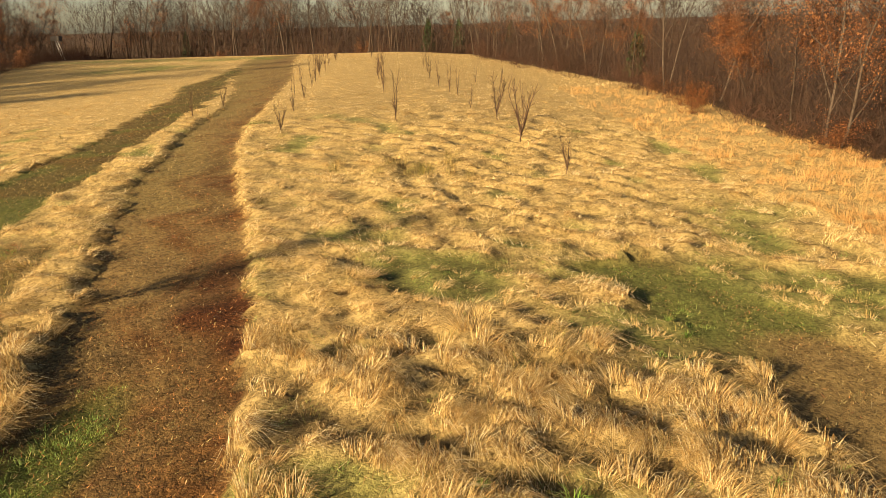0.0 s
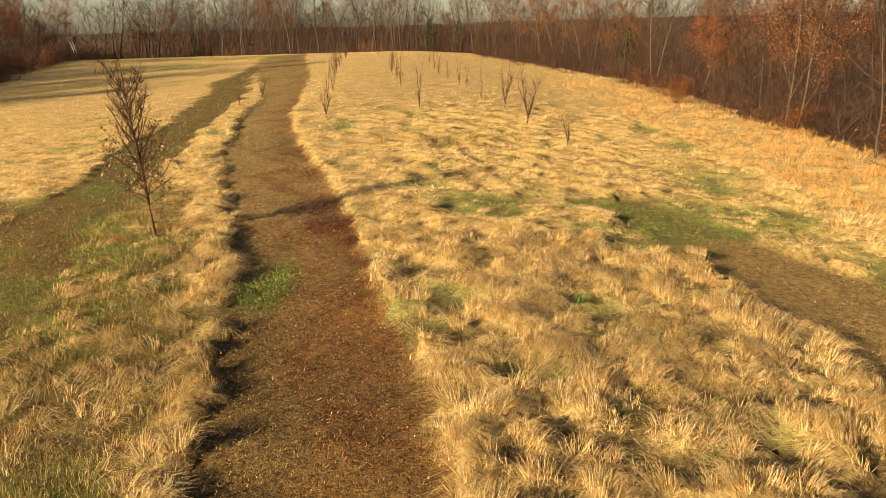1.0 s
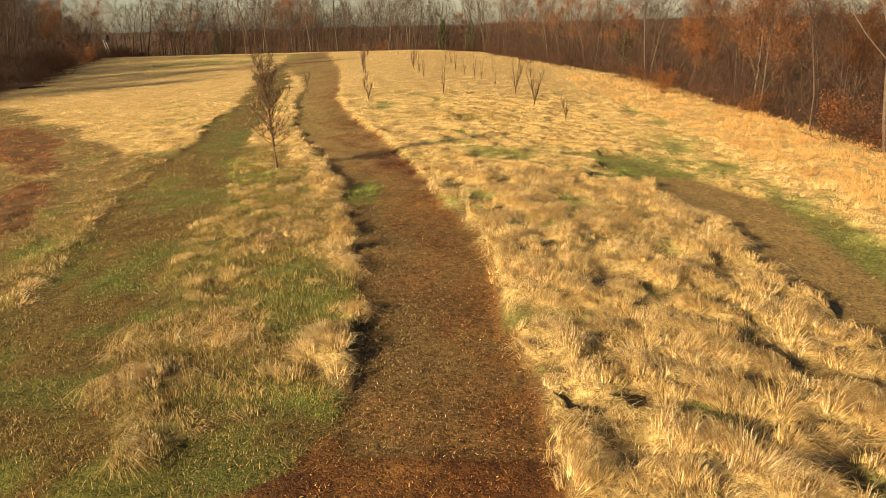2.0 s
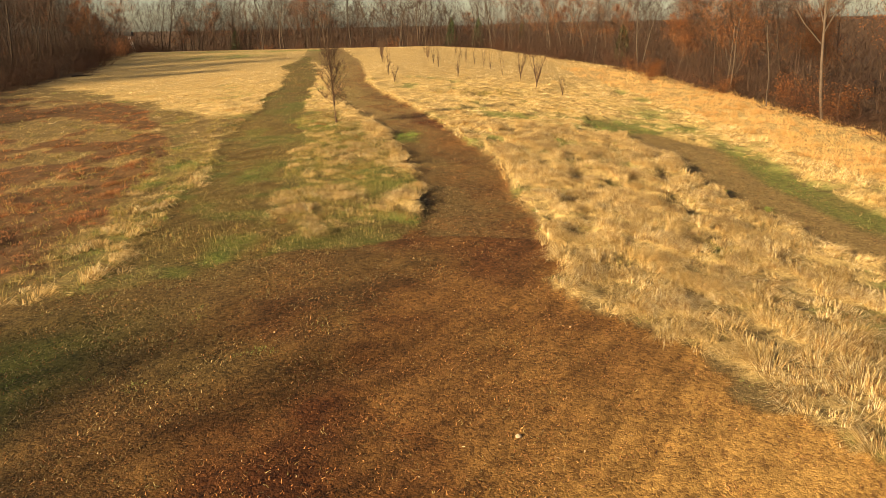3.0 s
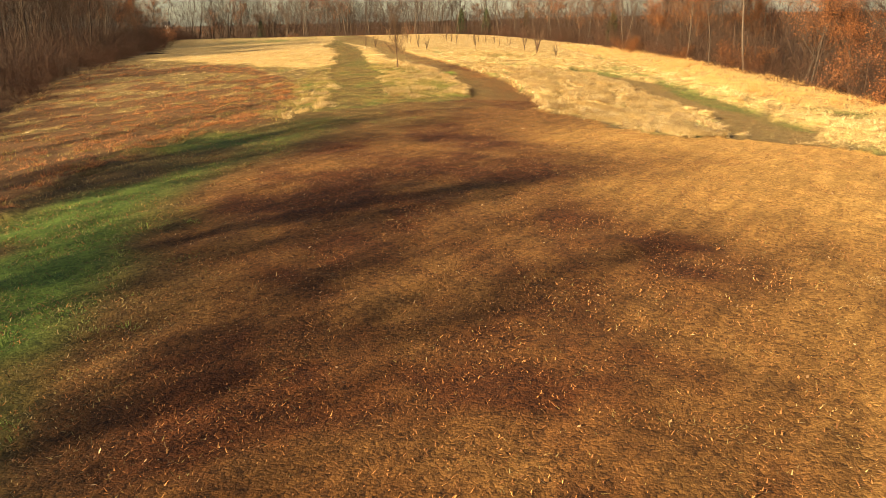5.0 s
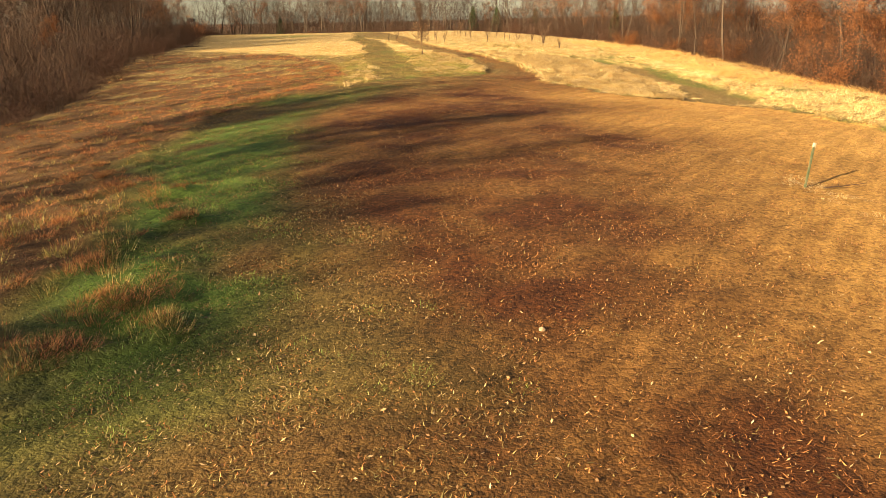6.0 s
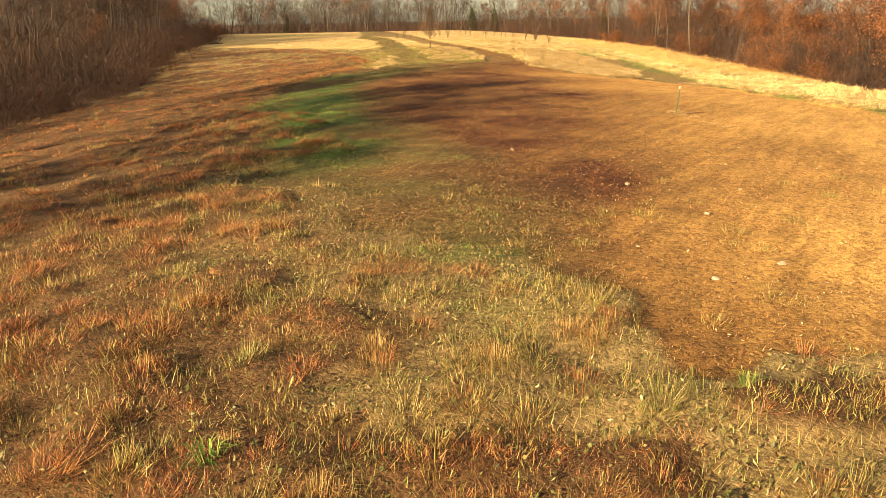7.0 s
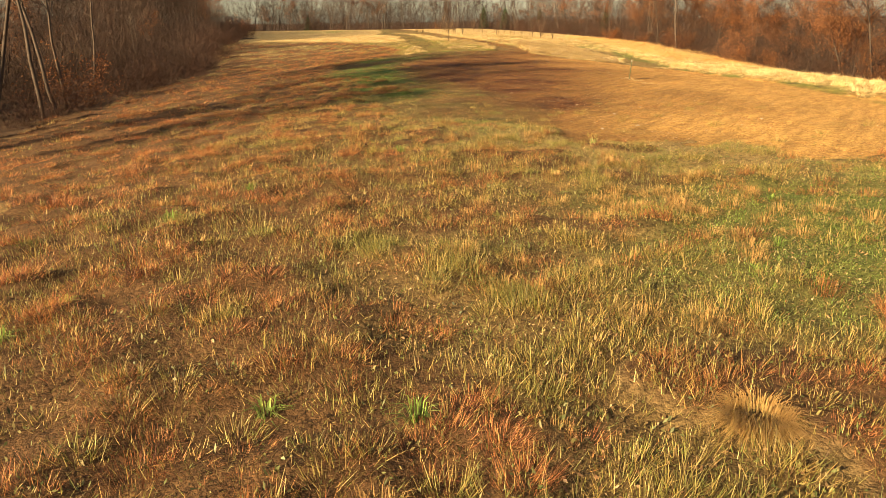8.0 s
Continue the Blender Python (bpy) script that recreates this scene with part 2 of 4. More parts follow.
FAR_EDGE = [(-80, 172), (-58, 168), (-42, 156), (-28, 150), (-10, 142), (2, 135), (20, 140)]


STRIP_Y, STRIP_X = (-42.5, -40, -37.5, -35.5, -31.5, -28, -24.5, -20.5, -17.5, -14.5, -11), (-8.6, -9.0, -9.0, -9.7, -10.8, -11.7, -12.6, -12.0, -10.9, -10.0, -9.9)
TRACK_RIGHT, TRACK_YS = zip(*TRACK[:16])
TRACK_LEFT = np.interp(TRACK_YS, [b for _, b in TRACK[:15:-1]], [a for a, _ in TRACK[:15:-1]])


def clump(x, y, size, seed):
    return np.clip(1.6 * vnoise(x, y, size, seed) + 0.5 * vnoise(x, y, size * 0.45, seed + 1) - 0.55, 0, 1)


def tussocks(x, y):
    """Mops of matted grass, drawn out along the wind."""
    u, v = 0.94 * x - 0.34 * y, 0.34 * x + 0.94 * y
    return np.clip(clump(0.62 * u, 1.15 * v, 0.40, 61) + 0.5 * (vnoise(0.7 * u, 1.4 * v, 0.17, 63) - 0.5), 0, 1)


def edge_x(edge, y):
    ys, xs = zip(*[(b, a) for a, b in edge])
    return np.interp(y, ys, xs)


def covers(x, y):
    """How far each kind of ground cover holds at a place, 0 to 1."""
    loose = np.interp(y, [-40, -30, -6, -3], [3.2, 2.2, 2.2, 1.0])
    wx = x + loose * (0.5 * (vnoise(x, y, 0.9, 11) - 0.5) + 0.9 * (vnoise(x, y, 3.1, 12) - 0.5))
    wy = y + loose * (0.5 * (vnoise(x, y, 0.9, 13) - 0.5) + 0.9 * (vnoise(x, y, 3.1, 14) - 0.5))
    ex = x + 0.35 * (vnoise(x, y, 0.8, 15) - 0.5)
    track = inside(TRACK, ex, y)
    field = inside(FIELD, wx, wy) & ~track
    mown = inside(MOWN, wx, wy) & ~track & ~field
    side = inside(SIDE_MOWN, wx, wy) & ~field
    lw, rw = edge_x(LEFT_EDGE, y), edge_x(RIGHT_EDGE, y)
    woods = (wx < lw) | (wx > rw + 1.8) | ((y > 132) & (y > np.interp(x, [a for a, _ in FAR_EDGE], [b for _, b in FAR_EDGE]) - 3))
    open_land = ~(track | field | mown | side | woods)
    n1, n2, n3 = vnoise(x, y, 4.0, 21), vnoise(x, y, 1.6, 22), vnoise(x, y, 9.0, 23)
    near_end = open_land & (y < -36)
    # russet bluestem on the left slope, with olive weeds towards the mown way
    red_line = np.interp(y, [-70, -56, -48, -42, -36, -12, -4, 7, 16, 25, 40], [-5.0, -7.0, -8.6, -9.0, -10.5, -11.4, -12.4, -15.0, -19, -23.5, -42])
    band = np.clip(1.6 - np.abs(y - np.interp(x, [-34, -17], [26, 19])) / 3.0, 0, 1) * (x < -16.5) + np.clip(1.5 - np.hypot((x + 16.5) / 4, (y + 7) / 5), 0, 1)
    russet = open_land & (wx < red_line) & (y < 44) & (n2 + 0.5 * n3 + 0.3 * n1 > np.interp(y, [-14, 0, 12, 40], [0.40, 0.66, 0.86, 0.98]) - 0.35 * band)
    russet |= near_end & (wx >= red_line) & (n2 * 0.6 + n1 * 0.4 > 0.5) & (y < -50)
    olive = open_land & ~russet & (wx < -11.4 - 0.04 * (y + 10)) & (y < np.interp(x, [-45, -31.7, -18.5, -14.5, -12.3], [50, 36, 19, 16, 6]) + 6 * (n1 - 0.5))
    weedy = near_end & ~russet & (wx >= red_line - 1)
    amber = open_land & (wx > np.interp(y, [-60, -14, 0, 20, 32, 47, 70], [30, 30, 13.0, 10.9, 10.6, 8.9, 9.5])) & (y < 66)
    gold = open_land & ~russet & ~olive & ~weedy & ~amber
    # a thin mixed sward lies between the mown way and the golden verge of the track
    verge = np.interp(y, [-8, 0, 4.5, 8.2, 12, 18], [-4.3, -4.7, -5.5, -6.4, -7.5, -9.6])
    sward = gold & (wx < verge + 1.2 * (n2 - 0.5)) & (y < 17)
    gaps = gold * np.clip(1.45 - 3.2 * tussocks(x, y), 0, 1) * np.clip((48 - y) / 30, 0, 1)
    # green shoots
    g = np.zeros(np.shape(x))
    for cx, cy, rx, ry in ((1.4, 15, 3.4, 1.7), (4.0, 14.6, 2.6, 3.2), (8.6, 18, 1.9, 6.0), (6.3, 15, 1.9, 3.0), (9.2, 3, 0.9, 7), (10.0, -8, 0.8, 6), (-5.6, -1, 1.2, 3.5), (-12, -28, 2.6, 6), (-9.3, -38.5, 1.5, 3.4),
                           (-5.2, -49.5, 1.4, 1.2), (0.6, -59.0, 3.4, 3.6), (4, -57, 3.5, 3.6), (-4.4, -50.7, 0.9, 1.0), (9.6, 8, 0.9, 6), (9.9, -2, 0.8, 7), (-5.1, 8.4, 0.6, 2.0), (-8.3, 9, 1.3, 3), (-9.6, 1, 0.7, 2), (-13, -17, 2.5, 4), (11.2, -18, 1.0, 6), (12.6, -30, 1.0, 8),
                           (-40, 96, 9, 8), (-52, 120, 14, 10), (-34, 118, 8, 10)):
        g = np.maximum(g, np.clip(1.5 - 1.3 * np.hypot((x - cx) / rx, (y - cy) / ry), 0, 1))
    green = np.clip(g * 1.4 * np.clip(n2 * 2.2 - 0.35, 0, 1) + 0.9 * np.clip((n2 - 0.74) * 6, 0, 1) * (gold | olive | (mown & (y < 8))) * (y < 40) + 0.5 * sward * np.clip(n2 * 2.4 - 0.5, 0, 1), 0, 1)
    margin = field * np.clip((-x - np.interp(y, [-50, -42, -34, -27, -21, -13], [2.6, 4.4, 7.0, 9.5, 8.0, 4.0]) + 2.5 * (n1 - 0.5) + 1.5 * (n2 - 0.5)) / 3.0, 0, 1)
    across = np.clip((x - np.interp(y, TRACK_YS, TRACK_LEFT)) / np.maximum(np.interp(y, TRACK_YS, TRACK_RIGHT) - np.interp(y, TRACK_YS, TRACK_LEFT), 0.5) + 0.8 * (n2 - 0.5), 0, 1)
    lush = weedy * np.clip(1.75 - np.hypot((x - 2.4) / 4.6, (y + 59.5) / 3.6) - 0.5 * n2, 0, 1)
    strip = np.clip(1.5 - 1.1 * np.abs(x - np.interp(y, STRIP_Y, STRIP_X)) / 1.5, 0, 1) * np.clip(n2 * 2.5 - 0.2, 0, 1) * np.clip((y + 44) / 5, 0, 1) * np.interp(y, [-27, -20, -12, -10], [1.0, 0.45, 0.25, 0.0])
    green = np.clip(np.maximum(np.maximum(green, lush), strip) + np.interp(y, [-34, -28], [0.2, 0.1]) * margin * np.clip(n2 * 2 - 0.5, 0, 1), 0, 1)
    return dict(lush=lush, strip=strip, sward=sward, gaps=gaps, across=across, margin=margin, track=track, field=field, mown=mown, side=side, woods=woods, russet=russet, olive=olive, weedy=weedy, amber=amber, gold=gold, green=green)


def lift(c, x, y):
    """How far matted tussocks and tufts stand above the soil under them."""
    near = np.clip((60 - y) / 25, 0, 1)
    mop = tussocks(x, y)
    tall = c["gold"] * (1 - 0.6 * c["sward"]) * (1 - 0.55 * np.clip(c["green"], 0, 1)) * (0.03 + 0.25 * mop) * np.where((y < -7) & (x > -2) & (x < 9), 0.4, np.where(x < -3, 0.6, 1.0)) + c["amber"] * (0.08 + 0.18 * mop)
    red = c["russet"] * (0.02 + 0.12 * clump(x, y, 0.55, 71)) + (c["weedy"] | c["olive"]) * 0.10 * clump(x, y, 0.8, 81)
    return near * (tall + red)


def surface(x, y):
    return terrain(x, y) + lift(covers(x, y), x, y)


def build_ground():
    def steps(lo, a, b, hi, fine, outer, back):
        mid = np.arange(a, b, fine)
        low, p, s = [], a, fine
        while p > lo:
            s *= back
            p -= s
            low.append(p)
        high, p, s = [], mid[-1], fine
        while p < hi:
            s *= outer
            p += s
            high.append(p)
        return np.concatenate([low[::-1], mid, high])

    xs, ys = steps(-3000, -16, 10.6, 3000, 0.2, 1.1, 1.06), steps(-3000, -67, 36, 3000, 0.22, 1.05, 1.25)
    gx, gy = np.meshgrid(xs, ys)
    gx, gy = gx.ravel(), gy.ravel()
    c = covers(gx, gy)
    gz = terrain(np.clip(gx, -400, 400), np.clip(gy, -400, 400))
    bare = (c["track"] | c["field"] | c["mown"] | c["side"]).astype(float)
    gz = gz + lift(c, gx, gy) + bare * (0.04 * (vnoise(gx, gy, 0.55, 31) - 0.5) + 0.045 * (vnoise(gx, gy, 0.26, 32) - 0.5)) - 0.06 * c["track"]
    nx, ny = len(xs), len(ys)
    i = np.arange(nx * ny).reshape(ny, nx)
    quads = np.stack([i[:-1, :-1], i[:-1, 1:], i[1:, 1:], i[1:, :-1]], -1).reshape(-1, 4)
    me = bpy.data.meshes.new("ground")
    fill_mesh(me, np.stack([gx, gy, gz], 1), quads)
    mix_field = np.clip((vnoise(gx, gy, 2.2, 41) - 0.2) * 1.3, 0, 1)
    # track covers fade with distance, partly painting in its sunlit far look
    values = dict(soil=np.clip(c["track"] * (0.62 + 0.7 * vnoise(gx, gy, 0.6, 47)) * np.clip(0.3 + 0.9 * c["across"], 0, 0.95) * np.clip((60 - gy) / 40, 0.65, 1) * (0.76 + 0.24 * np.cos(12.6 * c["across"])) + c["field"] * (1 - 0.85 * c["margin"]) + 0.2 * c["side"] + 0.6 * c["mown"] * mix_field, 0, 1),
                  # the dark cover in the gaps paints shade over dead matter there
                  stubble=np.clip(0.85 * c["track"] * np.clip((30 - gy) / 24, 0.6, 1) + c["mown"] + c["field"] + 0.5 * c["side"] + (0.8 - 0.5 * np.clip((gy + 57) / 4, 0, 1) * np.clip((gx + 8) / 4, 0, 1)) * c["weedy"] + 0.85 * c["olive"] + 0.8 * c["sward"], 0, 1), turf=np.clip(c["green"] * 0.6 + 0.55 * c["strip"] + 0.15 * c["gaps"] + c["mown"] * (0.12 + np.clip(vnoise(gx, gy, 1.1, 45) * 3 - 1.9, 0, 0.3)) + 0.12 * c["track"] * (1 - c["across"]) * (gy > 20), 0, 0.9), rust=np.clip(c["russet"] * 0.9 + 0.25 * c["weedy"], 0, 1), duff_shade=np.clip(c["woods"] + 0.25 * c["weedy"] * (gx < -4) + 0.12 * c["track"] * np.clip((16 - gy) / 12, 0, 1) + 0.7 * c["gaps"] * np.clip((30 - gy) / 25, 0.2, 1), 0, 1),
                  # the soil turns paler towards the right and the near end
                  paler=np.clip((gx + 2.7 + 0.05 * (gy + 25) + 5 * (vnoise(gx, gy, 4.0, 43) - 0.5) + 2.6 * np.clip((-44 - gy) / 6, 0, 1) * np.clip((gx + 5) / 5, 0, 1)) / 7, 0, 1) * c["field"] * np.clip((-6.5 - gy + 2.2 * np.maximum(gx, 0)) / 9, 0.12, 1) + 0.10 * c["track"] * c["across"] * (gy < 8))
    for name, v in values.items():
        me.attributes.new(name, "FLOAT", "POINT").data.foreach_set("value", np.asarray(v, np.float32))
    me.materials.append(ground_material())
    me.shade_smooth()
    return tagged(new("ground", me), "rolling autumn field of soil, stubble and thatch", "ground", kind="structure")


def fill_mesh(me, verts, faces):
    faces = np.asarray(faces, np.int32)
    n, k = faces.shape
    me.vertices.add(len(verts))
    me.vertices.foreach_set("co", np.asarray(verts, np.float32).ravel())
    me.loops.add(n * k)
    me.loops.foreach_set("vertex_index", faces.ravel())
    me.polygons.add(n)
    me.polygons.foreach_set("loop_start", np.arange(0, n * k, k, dtype=np.int32))
    me.update(calc_edges=True)


build_ground()


# ---- grasses, litter and crumbs ----
def nearness(x, y):
    """A rough distance to the middle of the open way, for choosing how fine the cover is."""
    dx = np.abs(x + 3)
    return np.hypot(np.maximum(np.maximum(6.5, y + 0.5), 1.45 * dx), 3.5)


def blades(x, y, height, reach, way, width, segs, sink=0.02, droop=(0.45, 1.0)):
    """Bent blades: height of the bow, how far the tip leans over, the way it leans, the width at the foot."""
    n = len(x)
    z = surface(x, y) - sink
    dx, dy = np.cos(way), np.sin(way)
    face = way + np.pi / 2 + rng.normal(0, 0.7, n)
    sx, sy = np.cos(face) * width / 2, np.sin(face) * width / 2
    base = np.stack([x, y, z], 1)
    side = np.stack([sx, sy, 0 * sx], 1)
    tip = base + np.stack([dx * reach, dy * reach, height * rng.uniform(*droop, n)], 1)
    if segs == 1:
        v = np.stack([base - side, base + side, tip], 1).reshape(-1, 3)
        return v, np.arange(3 * n).reshape(n, 3)
    bow = base + np.stack([dx * reach * 0.35, dy * reach * 0.35, height], 1)
    v = np.stack([base - side, base + side, bow - side * 0.8, bow + side * 0.8, tip], 1).reshape(-1, 3)
    o = 5 * np.arange(n)[:, None]
    return v, np.concatenate([o + [0, 1, 3], o + [0, 3, 2], o + [2, 3, 4]])


def flakes(x, y, size, over, tilt=0.6):
    """Small four-cornered leaves or crumbs lying about."""
    n = len(x)
    a, t1, t2 = rng.uniform(0, 2 * np.pi, n), rng.normal(0, tilt, n), rng.normal(0, tilt, n)
    u = np.stack([np.cos(a), np.sin(a), t1], 1) * size[:, None] / 2
    w = np.stack([-np.sin(a), np.cos(a), t2], 1) * (size * rng.uniform(0.22, 0.55, n))[:, None] / 2
    c = np.stack([x, y, surface(x, y) + over], 1)
    v = np.stack([c - u, c - w * 0.9 + u * 0.1, c + u, c + w], 1).reshape(-1, 3)
    o = 4 * np.arange(n)[:, None]
    return v, np.concatenate([o + [0, 1, 2], o + [0, 2, 3]])


def stuff(name, pieces, material, label, category):
    verts, faces, at = [], [], 0
    for v, f in pieces:
        verts.append(v)
        faces.append(f + at)
        at += len(v)
    me = bpy.data.meshes.new(name)
    fill_mesh(me, np.concatenate(verts), np.concatenate(faces))
    me.materials.append(material)
    return tagged(new(name, me), label, category, kind="stuff")


def lean_way(x, y):
    """The grass lies over in swirls, mostly away to the right."""
    return 0.2 + 5.0 * (vnoise(x, y, 2.4, 51) - 0.5) + 5.0 * (vnoise(x, y, 0.7, 52) - 0.5)


ALL = (-62, -72, 26, 140)


def cover_blades(kind, peak, box, reference=8.0, power=1.45):
    """Places for one kind of cover, thinning with distance from the open way; drawn tile by tile."""
    x0, y0, x1, y1 = box
    tx, ty = np.meshgrid(np.arange(x0, x1, 4.0) + 2, np.arange(y0, y1, 4.0) + 2)
    tx, ty = tx.ravel(), ty.ravel()
    share = (reference / np.maximum(nearness(tx, ty) - 4, reference)) ** power
    n = (16 * peak * share).astype(int)
    cx, cy, cap = np.repeat(tx, n), np.repeat(ty, n), np.repeat(share, n)
    x, y = cx + rng.uniform(-2, 2, len(cx)), cy + rng.uniform(-2, 2, len(cx))
    thin = (reference / np.maximum(nearness(x, y), reference)) ** power
    k = rng.random(len(x)) < thin / cap
    x, y = x[k], y[k]
    k = rng.random(len(x)) < kind(covers(x, y), x, y)
    return x[k], y[k]


def grow(x, y, per, radius, height, reach, gather, width, seed, two=14.0, near=8.0, wind=0.8, size=0.9, droop=(0.45, 1.0)):
    """Tufts that fall open like mops: blades from one foot, thrown outwards and along the wind. Fewer and broader blades further off."""
    d = nearness(x, y)
    c = 0.55 + 0.6 * (tussocks(x, y) if seed == 61 else clump(x, y, size, seed))
    n = np.maximum(6, per * (near / np.maximum(d, near)) ** 1.2 * c).astype(int)
    wide = width * np.maximum(1, d / 7.5) ** 0.7
    own = c * rng.uniform(0.75, 1.25, len(x))
    i = np.repeat(np.arange(len(x)), n)
    a = rng.uniform(0, 2 * np.pi, len(i))
    r = radius * np.sqrt(rng.random(len(i)))
    w = lean_way(x, y)[i]
    throw = rng.uniform(0.35, 1.25, len(i))
    vx = np.cos(a) * gather + np.cos(w) * wind + rng.normal(0, 0.25, len(i))
    vy = np.sin(a) * gather + np.sin(w) * wind + rng.normal(0, 0.25, len(i))
    way, far = np.arctan2(vy, vx), np.clip(np.hypot(vx, vy), 0.15, 1.5)
    px, py = x[i] + np.cos(a) * r, y[i] + np.sin(a) * r
    h, l = (height + 0 * x)[i] * own[i] * rng.uniform(0.55, 1.15, len(i)), reach * own[i] * throw * far
    fine = (d < two)[i]
    return [blades(px[k], py[k], h[k], l[k] * (1 if segs == 2 else 0.65), way[k], wide[i][k], segs, 0.02, droop if segs == 2 else (0.45, 1.0)) for k, segs in ((fine, 2), (~fine, 1)) if k.any()]


def lying(x, y, length, width, height=0.05):
    """Fallen straw."""
    d, n = nearness(x, y), len(x)
    return blades(x, y, height * rng.uniform(0.4, 1.4, n), length * rng.uniform(0.4, 1.3, n), lean_way(x, y) + rng.normal(0, 0.9, n), width * np.maximum(1, d / 7.5), 1)


x, y = cover_blades(lambda c, x, y: c["gold"] * (1 - 0.93 * c["gaps"]) * (1 - 0.68 * c["green"]) * (1 - 0.6 * c["sward"]) + 0.3 * c["olive"] * vnoise(x, y, 2.3, 62), 14.0, ALL, 14, 1.15)
u, v = cover_blades(lambda c, x, y: c["gold"] * (1 - 0.9 * c["gaps"]) * (1 - 0.5 * c["green"]) * (1 - 0.6 * c["sward"]) + 0.4 * c["olive"], 190, ALL)
stuff("golden_grass", grow(x, y, 84, 0.15, np.where((x > -10) & (x < -3.6), 0.14, np.where(x > 10, 0.28, 0.15)), 0.34, 0.8, 0.0060, 61, two=13.0, near=9.5, wind=0.9, size=0.44, droop=(-0.25, 0.45)) + [lying(u, v, 0.34, 0.009, 0.07)], GOLD, "tall golden dry grass lying in windblown swirls", "grass")
x, y = cover_blades(lambda c, x, y: c["green"] * (c["gold"] + c["olive"] + c["weedy"] + 0.8 * c["mown"] + 0.6 * c["side"] + 0.9 * c["field"] + 0.9 * c["track"]) + 0.1 * c["weedy"] + 1.2 * c["lush"] + 0.3 * c["gaps"] * (y < 30), 16, ALL, 13, 1.35)
stuff("green_grass", grow(x, y, 34, 0.15, 0.085, 0.10, 0.9, 0.006, 65, two=0, wind=0.2), GREEN, "short green grass growing in patches through the field", "grass")
x, y = cover_blades(lambda c, x, y: c["russet"] * np.clip(1.9 * clump(x, y, 0.55, 71) - 0.15, 0.05, 1) + 0.08 * c["sward"] + 0.10 * c["weedy"], 9, (-48, -72, 4, 42), 16, 1.1)
stuff("russet_grass", grow(x, y, 110, 0.17, 0.17, 0.22, 0.9, 0.0046, 71, two=0, near=10.0, wind=0.5, size=0.8, droop=(0.2, 1.1)), RUSSET, "fluffy russet bluestem grass on the slope", "grass")
x, y = cover_blades(lambda c, x, y: c["amber"] * (0.3 + 0.7 * clump(x, y, 1.4, 73)), 17.0, (6, -66, 24, 68), 20, 1.0)
stuff("amber_grass", grow(x, y, 90, 0.15, 0.36, 0.30, 0.7, 0.006, 73), AMBER, "orange dry grass along the edge of the woods", "grass")
x, y = cover_blades(lambda c, x, y: c["weedy"] * np.interp(y, [-59, -55, -48], [1.0, 0.55, 0.2]) * (1 - 0.8 * np.clip(c["lush"] * 1.4, 0, 1)) * np.clip(2.2 * clump(x, y, 0.8, 81) - 0.2, 0.12, 1) + 0.6 * c["olive"] + 0.05 * c["gold"] + 0.22 * c["russet"] + 0.4 * c["sward"] + 0.06 * c["field"] * (y < -43) * vnoise(x, y, 1.0, 88), 17.0, (-40, -72, 12, 40), 11, 1.5)
p, q = cover_blades(lambda c, x, y: c["weedy"] * np.interp(y, [-59, -55, -48], [1.0, 0.75, 0.4]) * (1 - 0.85 * np.clip(c["lush"] * 1.4, 0, 1)) * (0.25 + 0.75 * clump(x, y, 0.8, 81)) + 0.5 * c["russet"], 900, (-12, -68, 4, -44))
a, b = cover_blades(lambda c, x, y: 0.9 * c["sward"] + 0.3 * c["mown"] + 0.5 * c["olive"], 700, (-14, -8, -3, 16))
p, q = np.concatenate([p, a]), np.concatenate([q, b])
f, g = cover_blades(lambda c, x, y: c["weedy"] * (0.35 + 0.65 * clump(x, y, 0.6, 86)) + 0.5 * c["russet"] + 0.4 * c["sward"], 300, (-16, -68, 8, 16))
u, v = cover_blades(lambda c, x, y: 0.15 * c["weedy"] + 0.5 * c["olive"] + 0.3 * c["russet"] + 0.6 * c["sward"], 120, (-46, -72, 16, 50))
stuff("meadow_weeds", grow(x, y, 62, 0.17, 0.20, 0.16, 1.0, 0.0066, 81, two=0, wind=0.3, size=0.8) + [lying(u, v, 0.10, 0.005, 0.03), blades(p, q, rng.uniform(0.04, 0.21, len(p)) * (0.45 + 0.9 * clump(p, q, 0.7, 84)), rng.uniform(0.0, 0.14, len(p)), rng.uniform(0, 6.28, len(p)), rng.uniform(0.0045, 0.009, len(p)) * np.maximum(1, nearness(p, q) / 10) ** 0.8, 1)], WEED, "low brown and olive meadow weeds", "weeds")
stuff("leafy_weeds", [flakes(f, g, rng.uniform(0.018, 0.05, len(f)) * np.maximum(1, nearness(f, g) / 16), rng.uniform(0.0, 0.10, len(f)) * clump(f, g, 0.6, 86), 0.8)], FORB, "low leafy olive and brown forbs among the weeds", "weeds")


def shreds(x, y, size):
    d, n = nearness(x, y), len(x)
    k = np.maximum(1, d / 8) ** 0.55
    return blades(x, y, size * k * rng.uniform(0.25, 1.1, n), size * k * rng.uniform(0.2, 1.6, n), rng.uniform(0, 6.28, n), 0.0125 * k * rng.uniform(0.5, 1.4, n), 1, 0.005)


